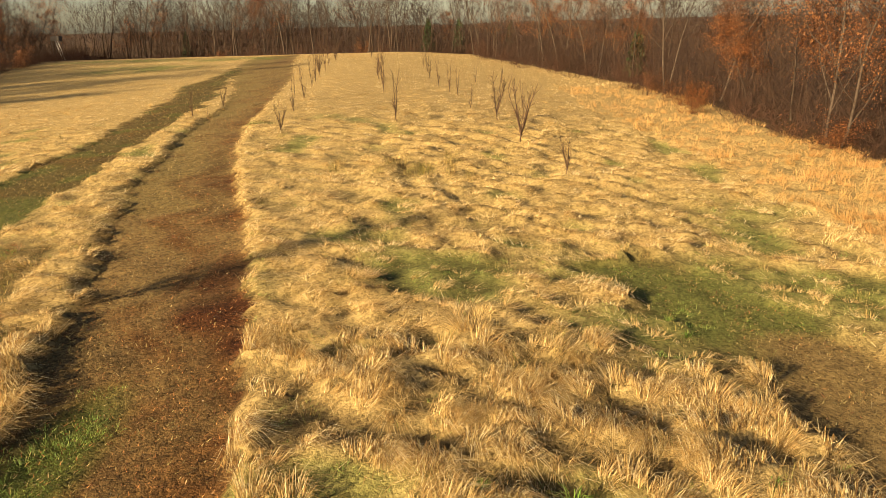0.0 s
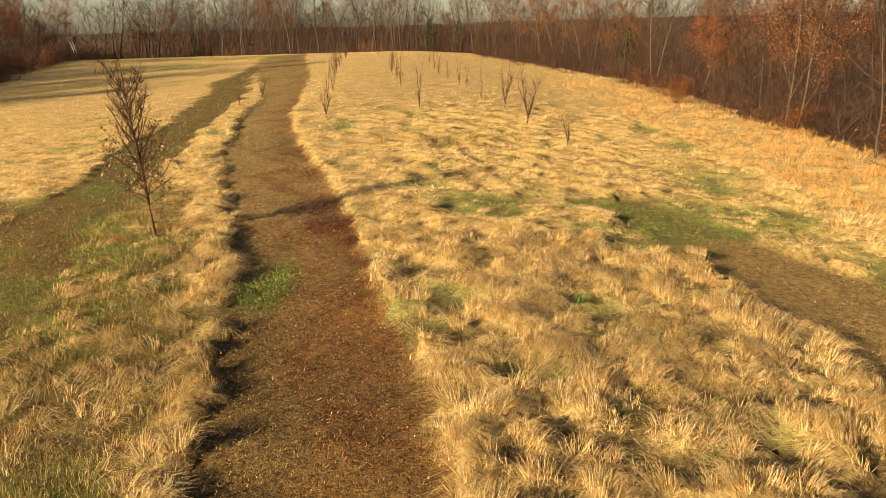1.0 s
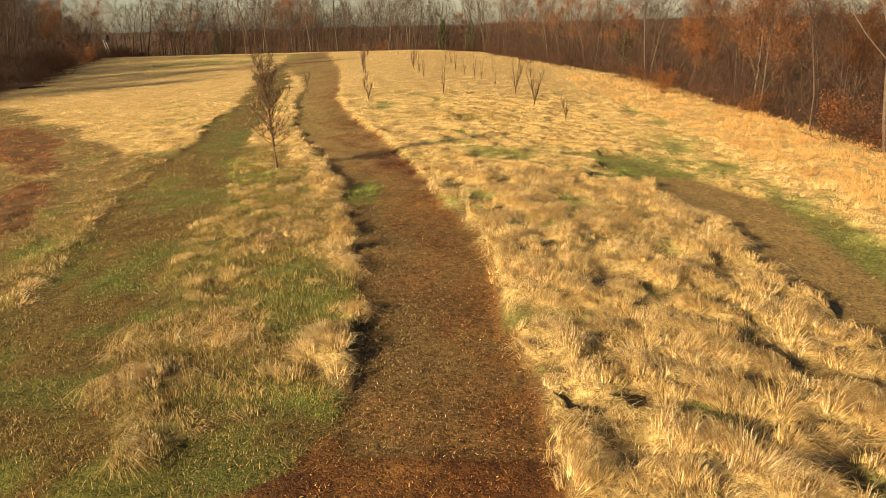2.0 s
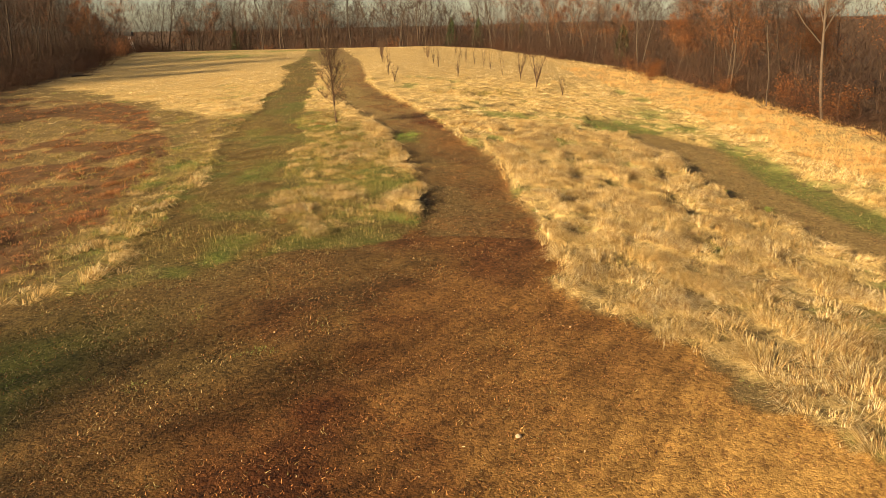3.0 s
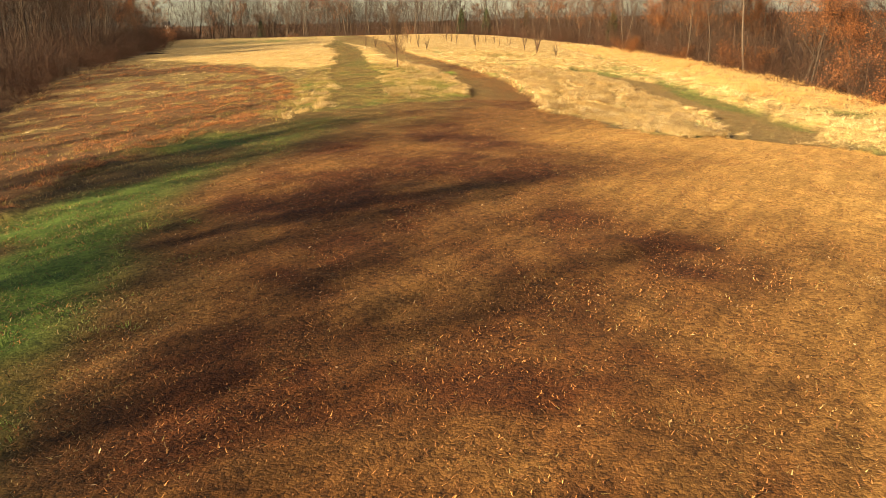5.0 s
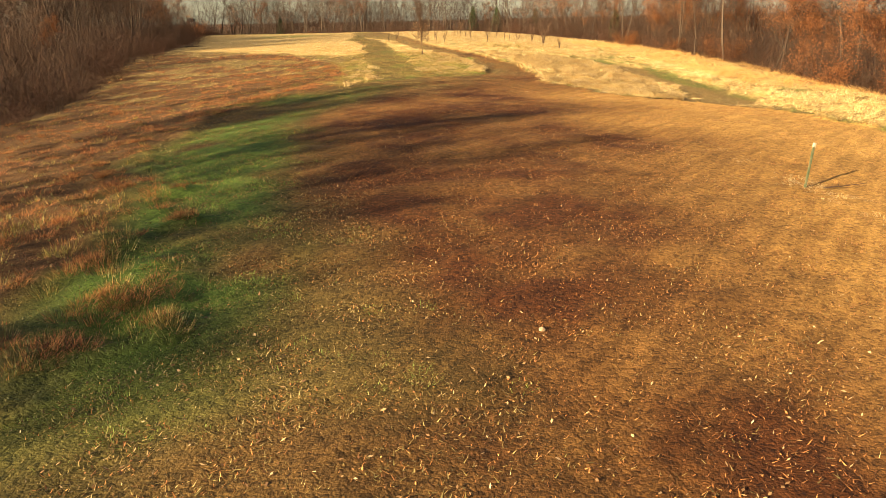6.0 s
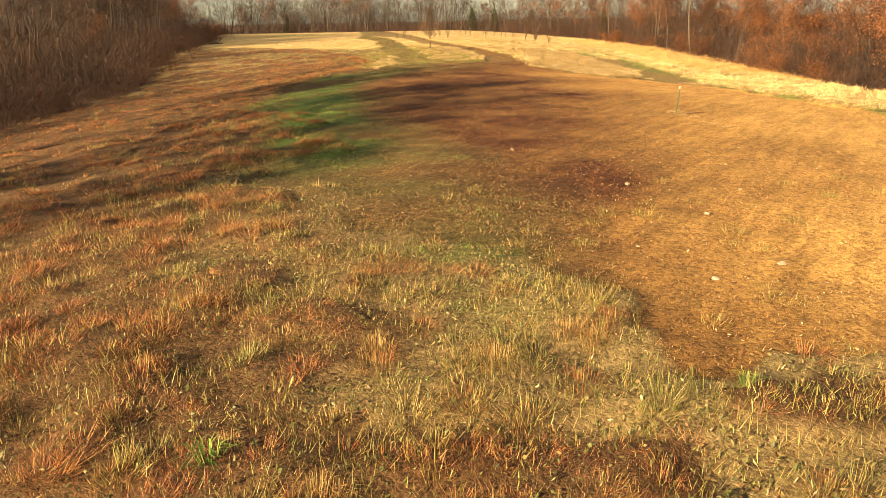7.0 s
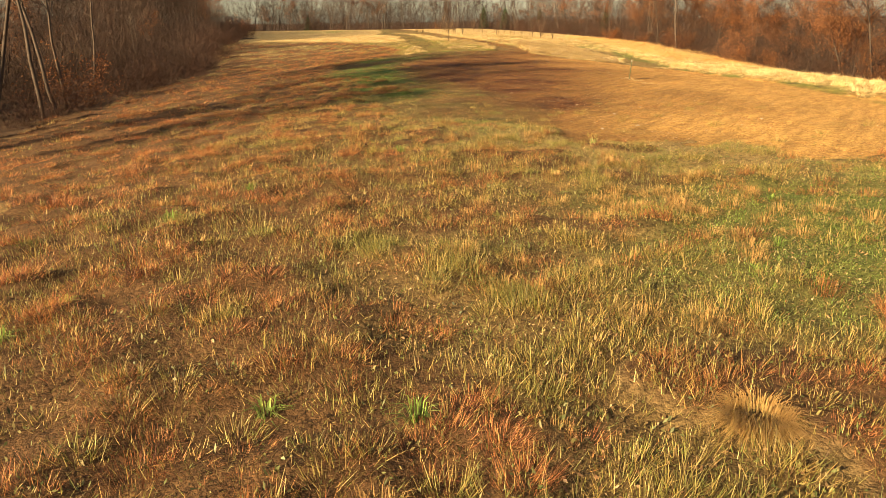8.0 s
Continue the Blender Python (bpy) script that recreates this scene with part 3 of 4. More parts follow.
x, y = cover_blades(lambda c, x, y: c["mown"] + 0.55 * c["side"] + 0.15 * c["field"] * vnoise(x, y, 1.3, 91) * (x < 2) + 0.8 * c["margin"] + (0.5 - 0.4 * c["across"]) * c["track"] + 0.2 * c["weedy"], 520, (-34, -66, 16, 90), power=1.5)
stuff("cut_stubble", [shreds(x, y, 0.05)], STUBBLE, "mown stubble and scattered straw on the paths", "stubble")
x, y = cover_blades(lambda c, x, y: (0.9 * c["field"] + (0.25 + 0.7 * c["across"]) * c["track"]) * np.clip(0.3 + 1.1 * vnoise(x, y, 0.9, 92) - 0.03 * np.maximum(x, 0), 0.3, 1) + 0.35 * c["mown"] + 0.35 * c["side"] + 0.2 * c["weedy"], 350, (-34, -66, 16, 60), power=1.6)
k = rng.random(len(x)) < 0.55
stuff("soil_crumbs", [shreds(x[k], y[k], 0.048), flakes(x[~k], y[~k], rng.uniform(0.012, 0.032, (~k).sum()) * np.clip(nearness(x[~k], y[~k]) / 13, 1, 1.6), rng.uniform(0.0, 0.012, (~k).sum()), 0.7)], CLOD, "crumbs and shreds of red-brown soil and mulch", "soil")
x, y = cover_blades(lambda c, x, y: ((0.12 + 0.3 * (y < -40)) * c["field"] + 0.2 * c["mown"] + 1.0 * c["weedy"] + 0.05 * c["track"] + 0.2 * c["side"]) * (0.2 + 0.8 * vnoise(x, y, 2.0, 95)) * (0.5 + 0.5 * (y < -38)), 110, (-34, -70, 16, 40), power=1.7)
stuff("fallen_leaves", [flakes(x, y, rng.uniform(0.03, 0.06, len(x)) * np.clip(nearness(x, y) / 24, 1, 1.4), 0.015, 0.4)], LITTER, "curled brown oak leaves fallen on the ground", "leaves")


# ---- trees ----
class Wood:
    """Collects tapered limbs as one mesh."""

    def __init__(self):
        self.v, self.f, self.tips = [], [], []

    def limb(self, p, q, r0, r1, sides):
        way = (q - p).normalized()
        a = way.orthogonal().normalized()
        b = way.cross(a)
        o = len(self.v)
        for c, r in ((p, r0), (q, r1)):
            for k in range(sides):
                t = 2 * math.pi * k / sides
                self.v.append(c + (a * math.cos(t) + b * math.sin(t)) * r)
        for k in range(sides):
            m = (k + 1) % sides
            self.f.append((o + k, o + m, o + sides + m))
            self.f.append((o + k, o + sides + m, o + sides + k))

    def branch(self, rnd, p, way, length, r, segs, sides, wander=0.18, lift=0.0):
        """A wandering limb; gives the points along it."""
        pts = [p.copy()]
        for k in range(segs):
            way = (way + Vector((rnd.gauss(0, wander), rnd.gauss(0, wander), rnd.gauss(0, wander) * 0.6 + lift))).normalized()
            q = p + way * (length / segs)
            self.limb(p, q, r * (1 - k / segs * 0.85), r * (1 - (k + 1) / segs * 0.85), sides)
            p = q
            pts.append(p.copy())
        return pts, way

    def sprig(self, p, way, length, width):
        s = way.orthogonal().normalized() * width
        o = len(self.v)
        self.v += [p - s, p + s, p + way * length]
        self.f.append((o, o + 1, o + 2))

    def mesh(self, name, material):
        me = bpy.data.meshes.new(name)
        fill_mesh(me, np.array([tuple(c) for c in self.v]), np.array(self.f))
        me.materials.append(material)
        return me


def leaf_mesh(name, spots, size, material, rnd):
    n = len(spots)
    v, f = [], []
    for k, p in enumerate(spots):
        a = Vector((rnd.gauss(0, 1), rnd.gauss(0, 1), rnd.gauss(0, 0.7))).normalized()
        b = a.orthogonal().normalized()
        s = size * rnd.uniform(0.6, 1.3)
        v += [p - a * s - b * s * 0.5, p + b * s, p + a * s - b * s * 0.3]
        f.append((3 * k, 3 * k + 1, 3 * k + 2))
    me = bpy.data.meshes.new(name)
    fill_mesh(me, np.array([tuple(c) for c in v]), np.array(f))
    me.materials.append(material)
    return me


def under(parent, name, me, label=""):
    ob = new(name, me)
    ob.parent = parent
    return tagged(ob, label)


def way_round(rnd, turn, up):
    return Vector((math.cos(turn) * math.cos(up), math.sin(turn) * math.cos(up), math.sin(up)))


def forest_tree(seed, height, limbs, subs, twigs, leaves=0, leaf_size=0.13, low=0.3, label="", category="tree", name="bare_tree"):
    """A tall woodland tree: trunk with its main limbs, a crown of fine twigs, and dead leaves where it keeps them."""
    rnd = random.Random(seed)
    trunk, fine, spots = Wood(), Wood(), []
    r = height * rnd.uniform(0.0055, 0.0095)
    pts, top = trunk.branch(rnd, Vector((0, 0, -0.3)), Vector((rnd.gauss(0, 0.09), rnd.gauss(0, 0.09), 1)), height * 0.92, r, 8, 6, 0.10, 0.04)
    for k in range(limbs):
        f = low + (0.97 - low) * (k + rnd.random()) / limbs
        i = min(int(f * 8), 7)
        p = pts[i].lerp(pts[i + 1], f * 8 - i)
        length = height * (0.36 * (1 - f) + 0.13) * rnd.uniform(0.7, 1.25)
        lp, lw = trunk.branch(rnd, p, way_round(rnd, k * 2.4 + rnd.random(), rnd.uniform(0.35, 0.95)), length, r * (1 - f * 0.8) * 0.5, 4, 4, 0.2, 0.10)
        for j in range(subs):
            g = rnd.uniform(0.25, 1.0)
            i = min(int(g * 4), 3)
            q = lp[i].lerp(lp[i + 1], g * 4 - i)
            sw = (lw + Vector((rnd.gauss(0, 0.7), rnd.gauss(0, 0.7), rnd.gauss(0.15, 0.5)))).normalized()
            sp, sw = fine.branch(rnd, q, sw, length * rnd.uniform(0.3, 0.6), 0.014 + height * 0.0005, 2, 3, 0.25, 0.08)
            for _ in range(twigs):
                w = (sw + Vector((rnd.gauss(0, 0.8), rnd.gauss(0, 0.8), rnd.gauss(0.1, 0.6)))).normalized()
                q = sp[0].lerp(sp[2], rnd.uniform(0.2, 1.0))
                fine.sprig(q, w, rnd.uniform(0.5, 1.4), 0.010)
            for _ in range(leaves):
                q = sp[0].lerp(sp[2], rnd.uniform(0.0, 1.15))
                spots.append(q + Vector((rnd.gauss(0, 0.26), rnd.gauss(0, 0.26), rnd.gauss(0, 0.2))))
    tree = new(name)
    under(tree, "trunk", trunk.mesh("trunk", BARK))
    under(tree, "crown", fine.mesh("crown", TWIG))
    if spots:
        under(tree, "leaves", leaf_mesh("leaves", spots, leaf_size, RUST_LEAF, rnd), "clinging rust-brown dead leaves")
    return tagged(tree, label, category)


def shrub(seed, height, stems, twigs, material, label, name, spread=0.5, leaves=0, leaf_material=None):
    """A many-stemmed shrub of thin rising stems and twigs."""
    rnd = random.Random(seed)
    w, spots = Wood(), []
    for k in range(stems):
        a = rnd.uniform(0, 6.28)
        p = Vector((math.cos(a), math.sin(a), 0)) * rnd.random() * spread * 0.6 + Vector((0, 0, -0.1))
        length = height * rnd.uniform(0.5, 1.05)
        pts, end = w.branch(rnd, p, way_round(rnd, a, rnd.uniform(0.55, 1.4)), length, 0.007 + height * 0.002, 3, 3, 0.3, 0.02)
        for _ in range(twigs):
            i = rnd.choice((0, 1, 1, 2, 2))
            q = pts[i].lerp(pts[i + 1], rnd.random())
            w.sprig(q, way_round(rnd, rnd.uniform(0, 6.28), rnd.uniform(-0.6, 1.1)), rnd.uniform(0.10, 0.30) * height, 0.007)
            for _ in range(leaves):
                spots.append(q + Vector((rnd.gauss(0, 0.25), rnd.gauss(0, 0.25), rnd.gauss(0.1, 0.25))))
    ob = new(name)
    under(ob, "crown", w.mesh("crown", material))
    if spots:
        under(ob, "leaves", leaf_mesh("leaves", spots, 0.052, leaf_material, rnd))
    return tagged(ob, label, "shrub")


def cedar(seed, height):
    rnd = random.Random(seed)
    w, spots = Wood(), []
    pts, _ = w.branch(rnd, Vector((0, 0, -0.2)), Vector((0, 0, 1)), height, 0.12, 5, 5, 0.03)
    for k in range(900):
        f = rnd.random() ** 1.3
        a, reach = rnd.uniform(0, 6.28), height * 0.24 * (1 - f) ** 0.7 * rnd.uniform(0.3, 1.1)
        spots.append(Vector((math.cos(a) * reach, math.sin(a) * reach, height * (0.08 + 0.92 * f))))
    ob = new("evergreen_tree")
    under(ob, "trunk", w.mesh("trunk", BARK))
    under(ob, "crown", leaf_mesh("crown", spots, 0.22, CEDAR_LEAF, rnd))
    return tagged(ob, "dark green cedar standing among bare trees", "tree")


def stand(ob, x, y, scale=1.0, turn=0.0, squash=1.0, lean=0.0):
    """Move the pattern itself the first time, copies after that."""
    m = Matrix.Translation((x, y, float(terrain(x, y)) + float(lift(covers(np.array([x]), np.array([y])), np.array([x]), np.array([y]))[0]) - 0.05)) @ Euler((lean * math.cos(turn * 5), lean * math.sin(turn * 5), turn)).to_matrix().to_4x4()
    if "placed" not in ob:
        ob["placed"] = True
        c = ob
        c.matrix_basis = m
    else:
        c = copy_thing(ob, m)
    c.scale = (scale, scale, scale * squash)
    return c


BARE_LABEL = "tall bare deciduous tree at the edge of woods"
bare_near = [tagged(forest_tree(100 + k, h, 18, 6, 13, label=BARE_LABEL), group="woodland trees") for k, h in enumerate((12.5, 14.0, 11.0))]
bare_deep = [tagged(forest_tree(120 + k, h, 12, 4, 7, label="slim bare deciduous tree deep in woods"), group="woodland trees") for k, h in enumerate((13.5, 11.5))]
oaks = [tagged(forest_tree(140 + k, h, 15, 5, 4, leaves=84, leaf_size=0.046, low=0.10, label="oak keeping its rust-brown dead leaves", name="oak_tree"), group="oaks with dead leaves") for k, h in enumerate((10.5, 12.5, 8.0))]
tall_oaks = [tagged(forest_tree(150 + k, h, 16, 6, 5, leaves=20, leaf_size=0.085, low=0.48, label="tall oak with sparse brown leaves high up", name="oak_tree"), group="oaks with dead leaves") for k, h in enumerate((14.5, 13.8))]
tall_bare = tagged(forest_tree(158, 13.5, 15, 6, 10, low=0.42, label="tall bare tree with a high crown beside the field"), group="woodland trees")
brush = [tagged(shrub(160 + k, h, 22, 24, BRUSH, "leafless brown thicket shrub along the woods", "thicket_shrub", 1.6), group="thicket shrubs") for k, h in enumerate((3.0, 2.3, 3.8))]
rusty_brush = [tagged(shrub(170 + k, h, 18, 10, BRUSH, "thicket shrub with rusty dead leaves", "rusty_shrub", 1.4, 11, RUST_LEAF), group="thicket shrubs") for k, h in enumerate((2.8, 3.6))]
thickets = [tagged(shrub(175 + k, h, 20, 23, TWIG, "twiggy brown understory tree at the edge of woods", "understory_tree", 1.2), group="understory trees") for k, h in enumerate((5.5, 6.5))]
cedars = [tagged(cedar(180 + k, h), group="evergreens") for k, h in enumerate((6.5, 5.0))]


def along(edge, spacing):
    """Places at even steps along an edge, with the way out to its right."""
    out, left = [], 0.0
    for (ax, ay), (bx, by) in zip(edge, edge[1:]):
        a, b = Vector((ax, ay, 0)), Vector((bx, by, 0))
        length, d = (b - a).length, left
        while d < length:
            p = a.lerp(b, d / length)
            w = (b - a).normalized()
            out.append((p, Vector((w.y, -w.x, 0))))
            d += spacing
        left = d - length
    return out


def plant_woods(edge, side, seed, oak_share, rows, size=1.0, shrubs=3.0, under_step=0, under_depth=(2.5, 7.0)):
    """Thicket along the edge, then rows of trees behind it. oak_share(x, y): how many of them keep dead leaves."""
    rnd = random.Random(seed)
    for p, out in along(edge, shrubs):
        q = p + out * side * rnd.uniform(0.2, 2.6) + Vector((rnd.gauss(0, 1), rnd.gauss(0, 1), 0))
        kind = rnd.choice(rusty_brush if rnd.random() < oak_share(q.x, q.y) * 0.8 else brush)
        stand(kind, q.x, q.y, rnd.uniform(0.55, 0.85) + 0.55 * float(vnoise(q.x, q.y, 8.0, 105)), rnd.uniform(0, 6.28), rnd.uniform(0.7, 1.15))
    for p, out in along(edge, under_step) if under_step else ():
        q = p + out * side * rnd.uniform(*under_depth) + Vector((rnd.gauss(0, 1), rnd.gauss(0, 1), 0))
        stand(rnd.choice(thickets), q.x, q.y, rnd.uniform(0.7, 1.2), rnd.uniform(0, 6.28), 1.0, abs(rnd.gauss(0, 0.08)))
    for row, (depth, spacing) in enumerate(rows):
        for p, out in along(edge, spacing):
            q = p + out * side * (depth + rnd.uniform(-1.6, 2.2)) + Vector((rnd.gauss(0, 1.4), rnd.gauss(0, 1.4), 0))
            if rnd.random() < oak_share(q.x, q.y) and row < 3:
                kind = rnd.choice(oaks)
            else:
                kind = rnd.choice(bare_near if row == 0 and q.y < 75 else bare_deep)
            stand(kind, q.x, q.y, size * rnd.uniform(0.72, 1.18), rnd.uniform(0, 6.28), rnd.uniform(0.9, 1.1), abs(rnd.gauss(0, 0.07)))


plant_woods(LEFT_EDGE[:6], -1, 1, lambda x, y: 0.3 if y < -28 else 0.12, ((15.0, 6.0), (21.0, 7.0), (28.0, 7.0)), 0.72, 2.2, 4.2, (7, 14))
for k, (ox, oy, size) in enumerate(((-25.5, -45, 0.93), (-26, -40, 0.93), (-26.5, -35.5, 0.95), (-28.5, -30, 0.9), (-24.6, -49.5, 0.86), (-28, -53, 0.9), (-28.6, -43, 1.0), (-29.2, -37.5, 1.05), (-29, -48, 0.96), (-27.2, -33, 1.0), (-31, -33, 0.95), (-33, -56, 0.95), (-30, -24, 0.8), (-25, -58, 0.85), (-29.5, -60, 0.9))):
    stand(tall_oaks[k % 2] if k % 3 else tall_bare, ox, oy, size, k * 1.7)
stand(oaks[0], -24.0, -46.5, 0.6, 2.1)
plant_woods(LEFT_EDGE[5:9], -1, 4, lambda x, y: 0.05, ((9.0, 7.0), (15.0, 7.0), (21.0, 7.0)), 0.72, 2.0, 4.0, (4, 12))
plant_woods(LEFT_EDGE[8:], -1, 5, lambda x, y: 0.06, ((12.0, 4.5), (18.0, 4.5), (25.0, 5.0)), 1.3, 2.4, 5.0, (3, 9))
plant_woods(RIGHT_EDGE, 1, 2, lambda x, y: 0.45 if y < 75 else 0.15, ((3.0, 4.6), (7.5, 5.0), (12.0, 6.0)), 1.0, 2.8, 2.6)
plant_woods(FAR_EDGE[:5], -1, 3, lambda x, y: 0.05, ((2.5, 4.0), (6.0, 4.5), (11.0, 5.0)), 1.6)
plant_woods(FAR_EDGE[4:], -1, 6, lambda x, y: 0.05, ((2.5, 4.0), (6.0, 4.5), (11.0, 5.0)), 1.15)
for cx, cy in ((-4, 148), (2, 144), (12, 146), (-62, 176), (19, 76)):
    stand(cedars[int(cx) % 2], cx, cy, 1.0, cx)


CORNER = [(-104, 112), (-94, 162), (-72, 184), (-46, 178)]
plant_woods(CORNER, -1, 8, lambda x, y: 0.05, ((2.0, 4.5), (7.0, 5.0)), 1.35)


FAR_RING = [(-230, 40), (-190, 180), (-90, 262), (60, 262), (150, 200)]
BACK_RIGHT = [(52, -60), (50, 40), (46, 130), (44, 180)]


def far_woods():
    """The uncounted stems and twigs that close the woods behind the first rows."""
    pieces = []
    for edge, side, n, top, broad, start in ((LEFT_EDGE[:6], -1, 26000, 4.0, 1.0, 10), (LEFT_EDGE[:6], -1, 20000, 9.0, 1.6, 20), (LEFT_EDGE[5:9], -1, 22000, 3.4, 1.0, 1.5), (LEFT_EDGE[5:9], -1, 26000, 9.0, 1.4, 14), (LEFT_EDGE[8:], -1, 12000, 3.5, 1.5, 1.5), (LEFT_EDGE[8:], -1, 56000, 15.0, 2.2, 12),
                                             (RIGHT_EDGE, 1, 40000, 4.5, 1.1, 1.5), (RIGHT_EDGE, 1, 66000, 8.5, 1.4, 4), (FAR_EDGE[:5], -1, 50000, 12.5, 2.2, 1.5), (FAR_EDGE[4:], -1, 20000, 6.5, 2.0, 1.5), (CORNER, -1, 22000, 15.0, 2.4, 1.5), (FAR_RING, -1, 12000, 7.0, 5.0, 1.5), (BACK_RIGHT, 1, 16000, 8.5, 2.6, 1.5)):
        spots = along(edge, 0.5)
        pick = rng.integers(0, len(spots), n)
        base = np.array([tuple(p) for p, _ in spots])[pick]
        out = np.array([tuple(o) for _, o in spots])[pick] * side
        p = base + out * (start + (30 if top > 5 else 14) * rng.random(n) ** 1.4)[:, None] + rng.normal(0, 0.8, (n, 3))
        x, y = p[:, 0], p[:, 1]
        stem = rng.random(n) < 0.008
        h = np.where(stem, rng.uniform(0.7, 1.3, n) * top, rng.uniform(-0.3, 1.2, n) * broad ** 0.5)
        reach = np.where(stem, rng.uniform(0, 0.2, n) * h, broad ** 0.5 * rng.uniform(0.2, 1.4, n))
        piece, faces = blades(x, y, h, reach, rng.uniform(0, 6.28, n), np.where(stem, 0.05, 0.035) * broad ** 0.8, 1, 0.02, (0.6, 1.0))
        high = np.where(stem, 0, top * (0.25 + 1.1 * vnoise(x, y, 5.0, 101)) * rng.random(n) ** (0.75 if top > 8 else 1.6))
        piece[:, 2] += np.repeat(high, 3)
        pieces.append((piece, faces))
    return stuff("far_woods", pieces, TWIG, "dense brown stems and twigs filling the woods", "woods")


far_woods()


# ---- the young pear tree, saplings in rows, and what stands in the field ----
def pear_tree(x, y, height):
    rnd = random.Random(33)
    trunk, crown, spots = Wood(), Wood(), []
    pts, way = trunk.branch(rnd, Vector((0, 0, -0.15)), Vector((0, 0, 1)), height * 0.22, 0.065, 4, 8, 0.015)
    lead, _ = crown.branch(rnd, pts[-1], Vector((0, 0, 1)), height * 0.78, 0.045, 8, 6, 0.03, 0.1)
    for k in range(44):
        a = k * 2.4 + rnd.random()
        f = 0.78 * (k / 44) ** 1.1
        up = rnd.uniform(0.75, 1.15) if k > 8 else rnd.uniform(0.2, 0.8)
        length = height * rnd.uniform(0.24, 0.38) * (1 - 0.6 * f) * (0.8 if k <= 8 else 1.0)
        i = int(f * 8)
        start = lead[i].lerp(lead[i + 1], f * 8 - i)
        lp, lw = crown.branch(rnd, start, way_round(rnd, a, up), length, 0.017 if k > 8 else 0.014, 6, 4, 0.10, 0.10)
        for j in range(9):
            g = rnd.uniform(0.15, 0.97)
            i = min(int(g * 6), 5)
            q = lp[i].lerp(lp[i + 1], g * 6 - i)
            sp, sw = crown.branch(rnd, q, way_round(rnd, rnd.uniform(0, 6.28), rnd.uniform(0.2, 1.3)), rnd.uniform(0.2, 0.55) * (1.1 - 0.5 * g), 0.006, 2, 3, 0.2, 0.12)
            for _ in range(4):
                q = sp[0].lerp(sp[2], rnd.random())
                crown.sprig(q, way_round(rnd, rnd.uniform(0, 6.28), rnd.uniform(0.2, 1.4)), rnd.uniform(0.1, 0.3), 0.005)
            if k < 14:
                for _ in range(3):
                    spots.append(sp[0].lerp(sp[2], rnd.uniform(0.2, 1.1)) + Vector((rnd.gauss(0, 0.05), rnd.gauss(0, 0.05), rnd.gauss(0, 0.05))))
    tree = new("pear_tree")
    under(tree, "trunk", trunk.mesh("trunk", SAP_BARK))
    under(tree, "crown", crown.mesh("crown", SAP_BARK))
    under(tree, "leaves", leaf_mesh("leaves", spots, 0.035, LITTER, rnd), "a few shrivelled brown leaves on low twigs")
    tree.matrix_basis = Matrix.Translation((x, y, float(terrain(x, y)))) @ Matrix.Diagonal((1.05, 1.05, 1.0, 1.0))
    return tagged(tree, "young leafless pear tree with upright branches", "tree")


pear_tree(-8.65, 11.75, 4.6)


def sapling(seed, height, stems, label):
    rnd = random.Random(seed)
    w = Wood()
    for k in range(stems):
        a = k * 2.4 + rnd.random()
        pts, way = w.branch(rnd, Vector((0, 0, -0.1)) if k == 0 else p0[1].lerp(p0[2], rnd.random() * 0.6), way_round(rnd, a, rnd.uniform(1.15, 1.5)), height * rnd.uniform(0.6, 1.0), 0.03, 5, 4, 0.08, 0.08)
        if k == 0:
            p0 = pts
        for _ in range(7):
            i = rnd.randrange(1, 5)
            sp, sw = w.branch(rnd, pts[i].lerp(pts[i + 1], rnd.random()), way_round(rnd, rnd.uniform(0, 6.28), rnd.uniform(0.6, 1.3)), height * rnd.uniform(0.10, 0.28), 0.014, 2, 3, 0.15, 0.1)
            w.sprig(sp[1], way_round(rnd, rnd.uniform(0, 6.28), rnd.uniform(0.4, 1.3)), 0.2, 0.007)
    ob = new("sapling")
    under(ob, "crown", w.mesh("crown", SAP_BARK))
    return tagged(ob, label, "sapling", "planted saplings")


narrow, bushy = sapling(201, 2.5, 3, "slim leafless sapling planted in a row in dry grass"), sapling(202, 2.5, 7, "many-stemmed leafless sapling planted in dry grass")
for sx, sy, h, many in ((-2.8, 37.5, 2.5, 0), (2.5, 39.5, 2.7, 1), (3.0, 32.6, 2.9, 1), (-14.6, 41.6, 1.9, 0), (-14.0, 45.5, 1.6, 1), (-8.8, 41.5, 1.9, 0), (-9.4, 47, 2.2, 0), (-7.6, 32.8, 1.5, 1), (-11.6, 64, 2.6, 0),
                        (-10.9, 58, 2.2, 0), (-13.2, 79, 2.6, 0), (-4.8, 53, 2.4, 0), (-5.6, 60, 2.4, 0), (-6.2, 65, 2.3, 1), (-10.7, 103, 2.2, 0), (-1.8, 66, 2.2, 0), (-1.0, 60, 2.0, 0), (-0.1, 55, 2.3, 0), (0.5, 53, 1.8, 0),
                        (1.2, 43.3, 1.4, 0), (-12.2, 70, 2.6, 1), (-14.2, 87, 2.4, 0), (-6.8, 74, 2.2, 0), (-7.6, 84, 2.2, 0), (-2.4, 76, 2.1, 0), (-3.0, 86, 2.0, 0), (2.2, 64, 1.8, 0), (-14.6, 96, 2.3, 1), (3.9, 25.4, 1.4, 1), (-17.5, 116, 2.0, 1), (4.6, 48, 1.6, 0), (-12.6, 38.2, 0.8, 0)):
    stand(bushy if many else narrow, sx, sy, h / 2.5, sx * 3 + sy)


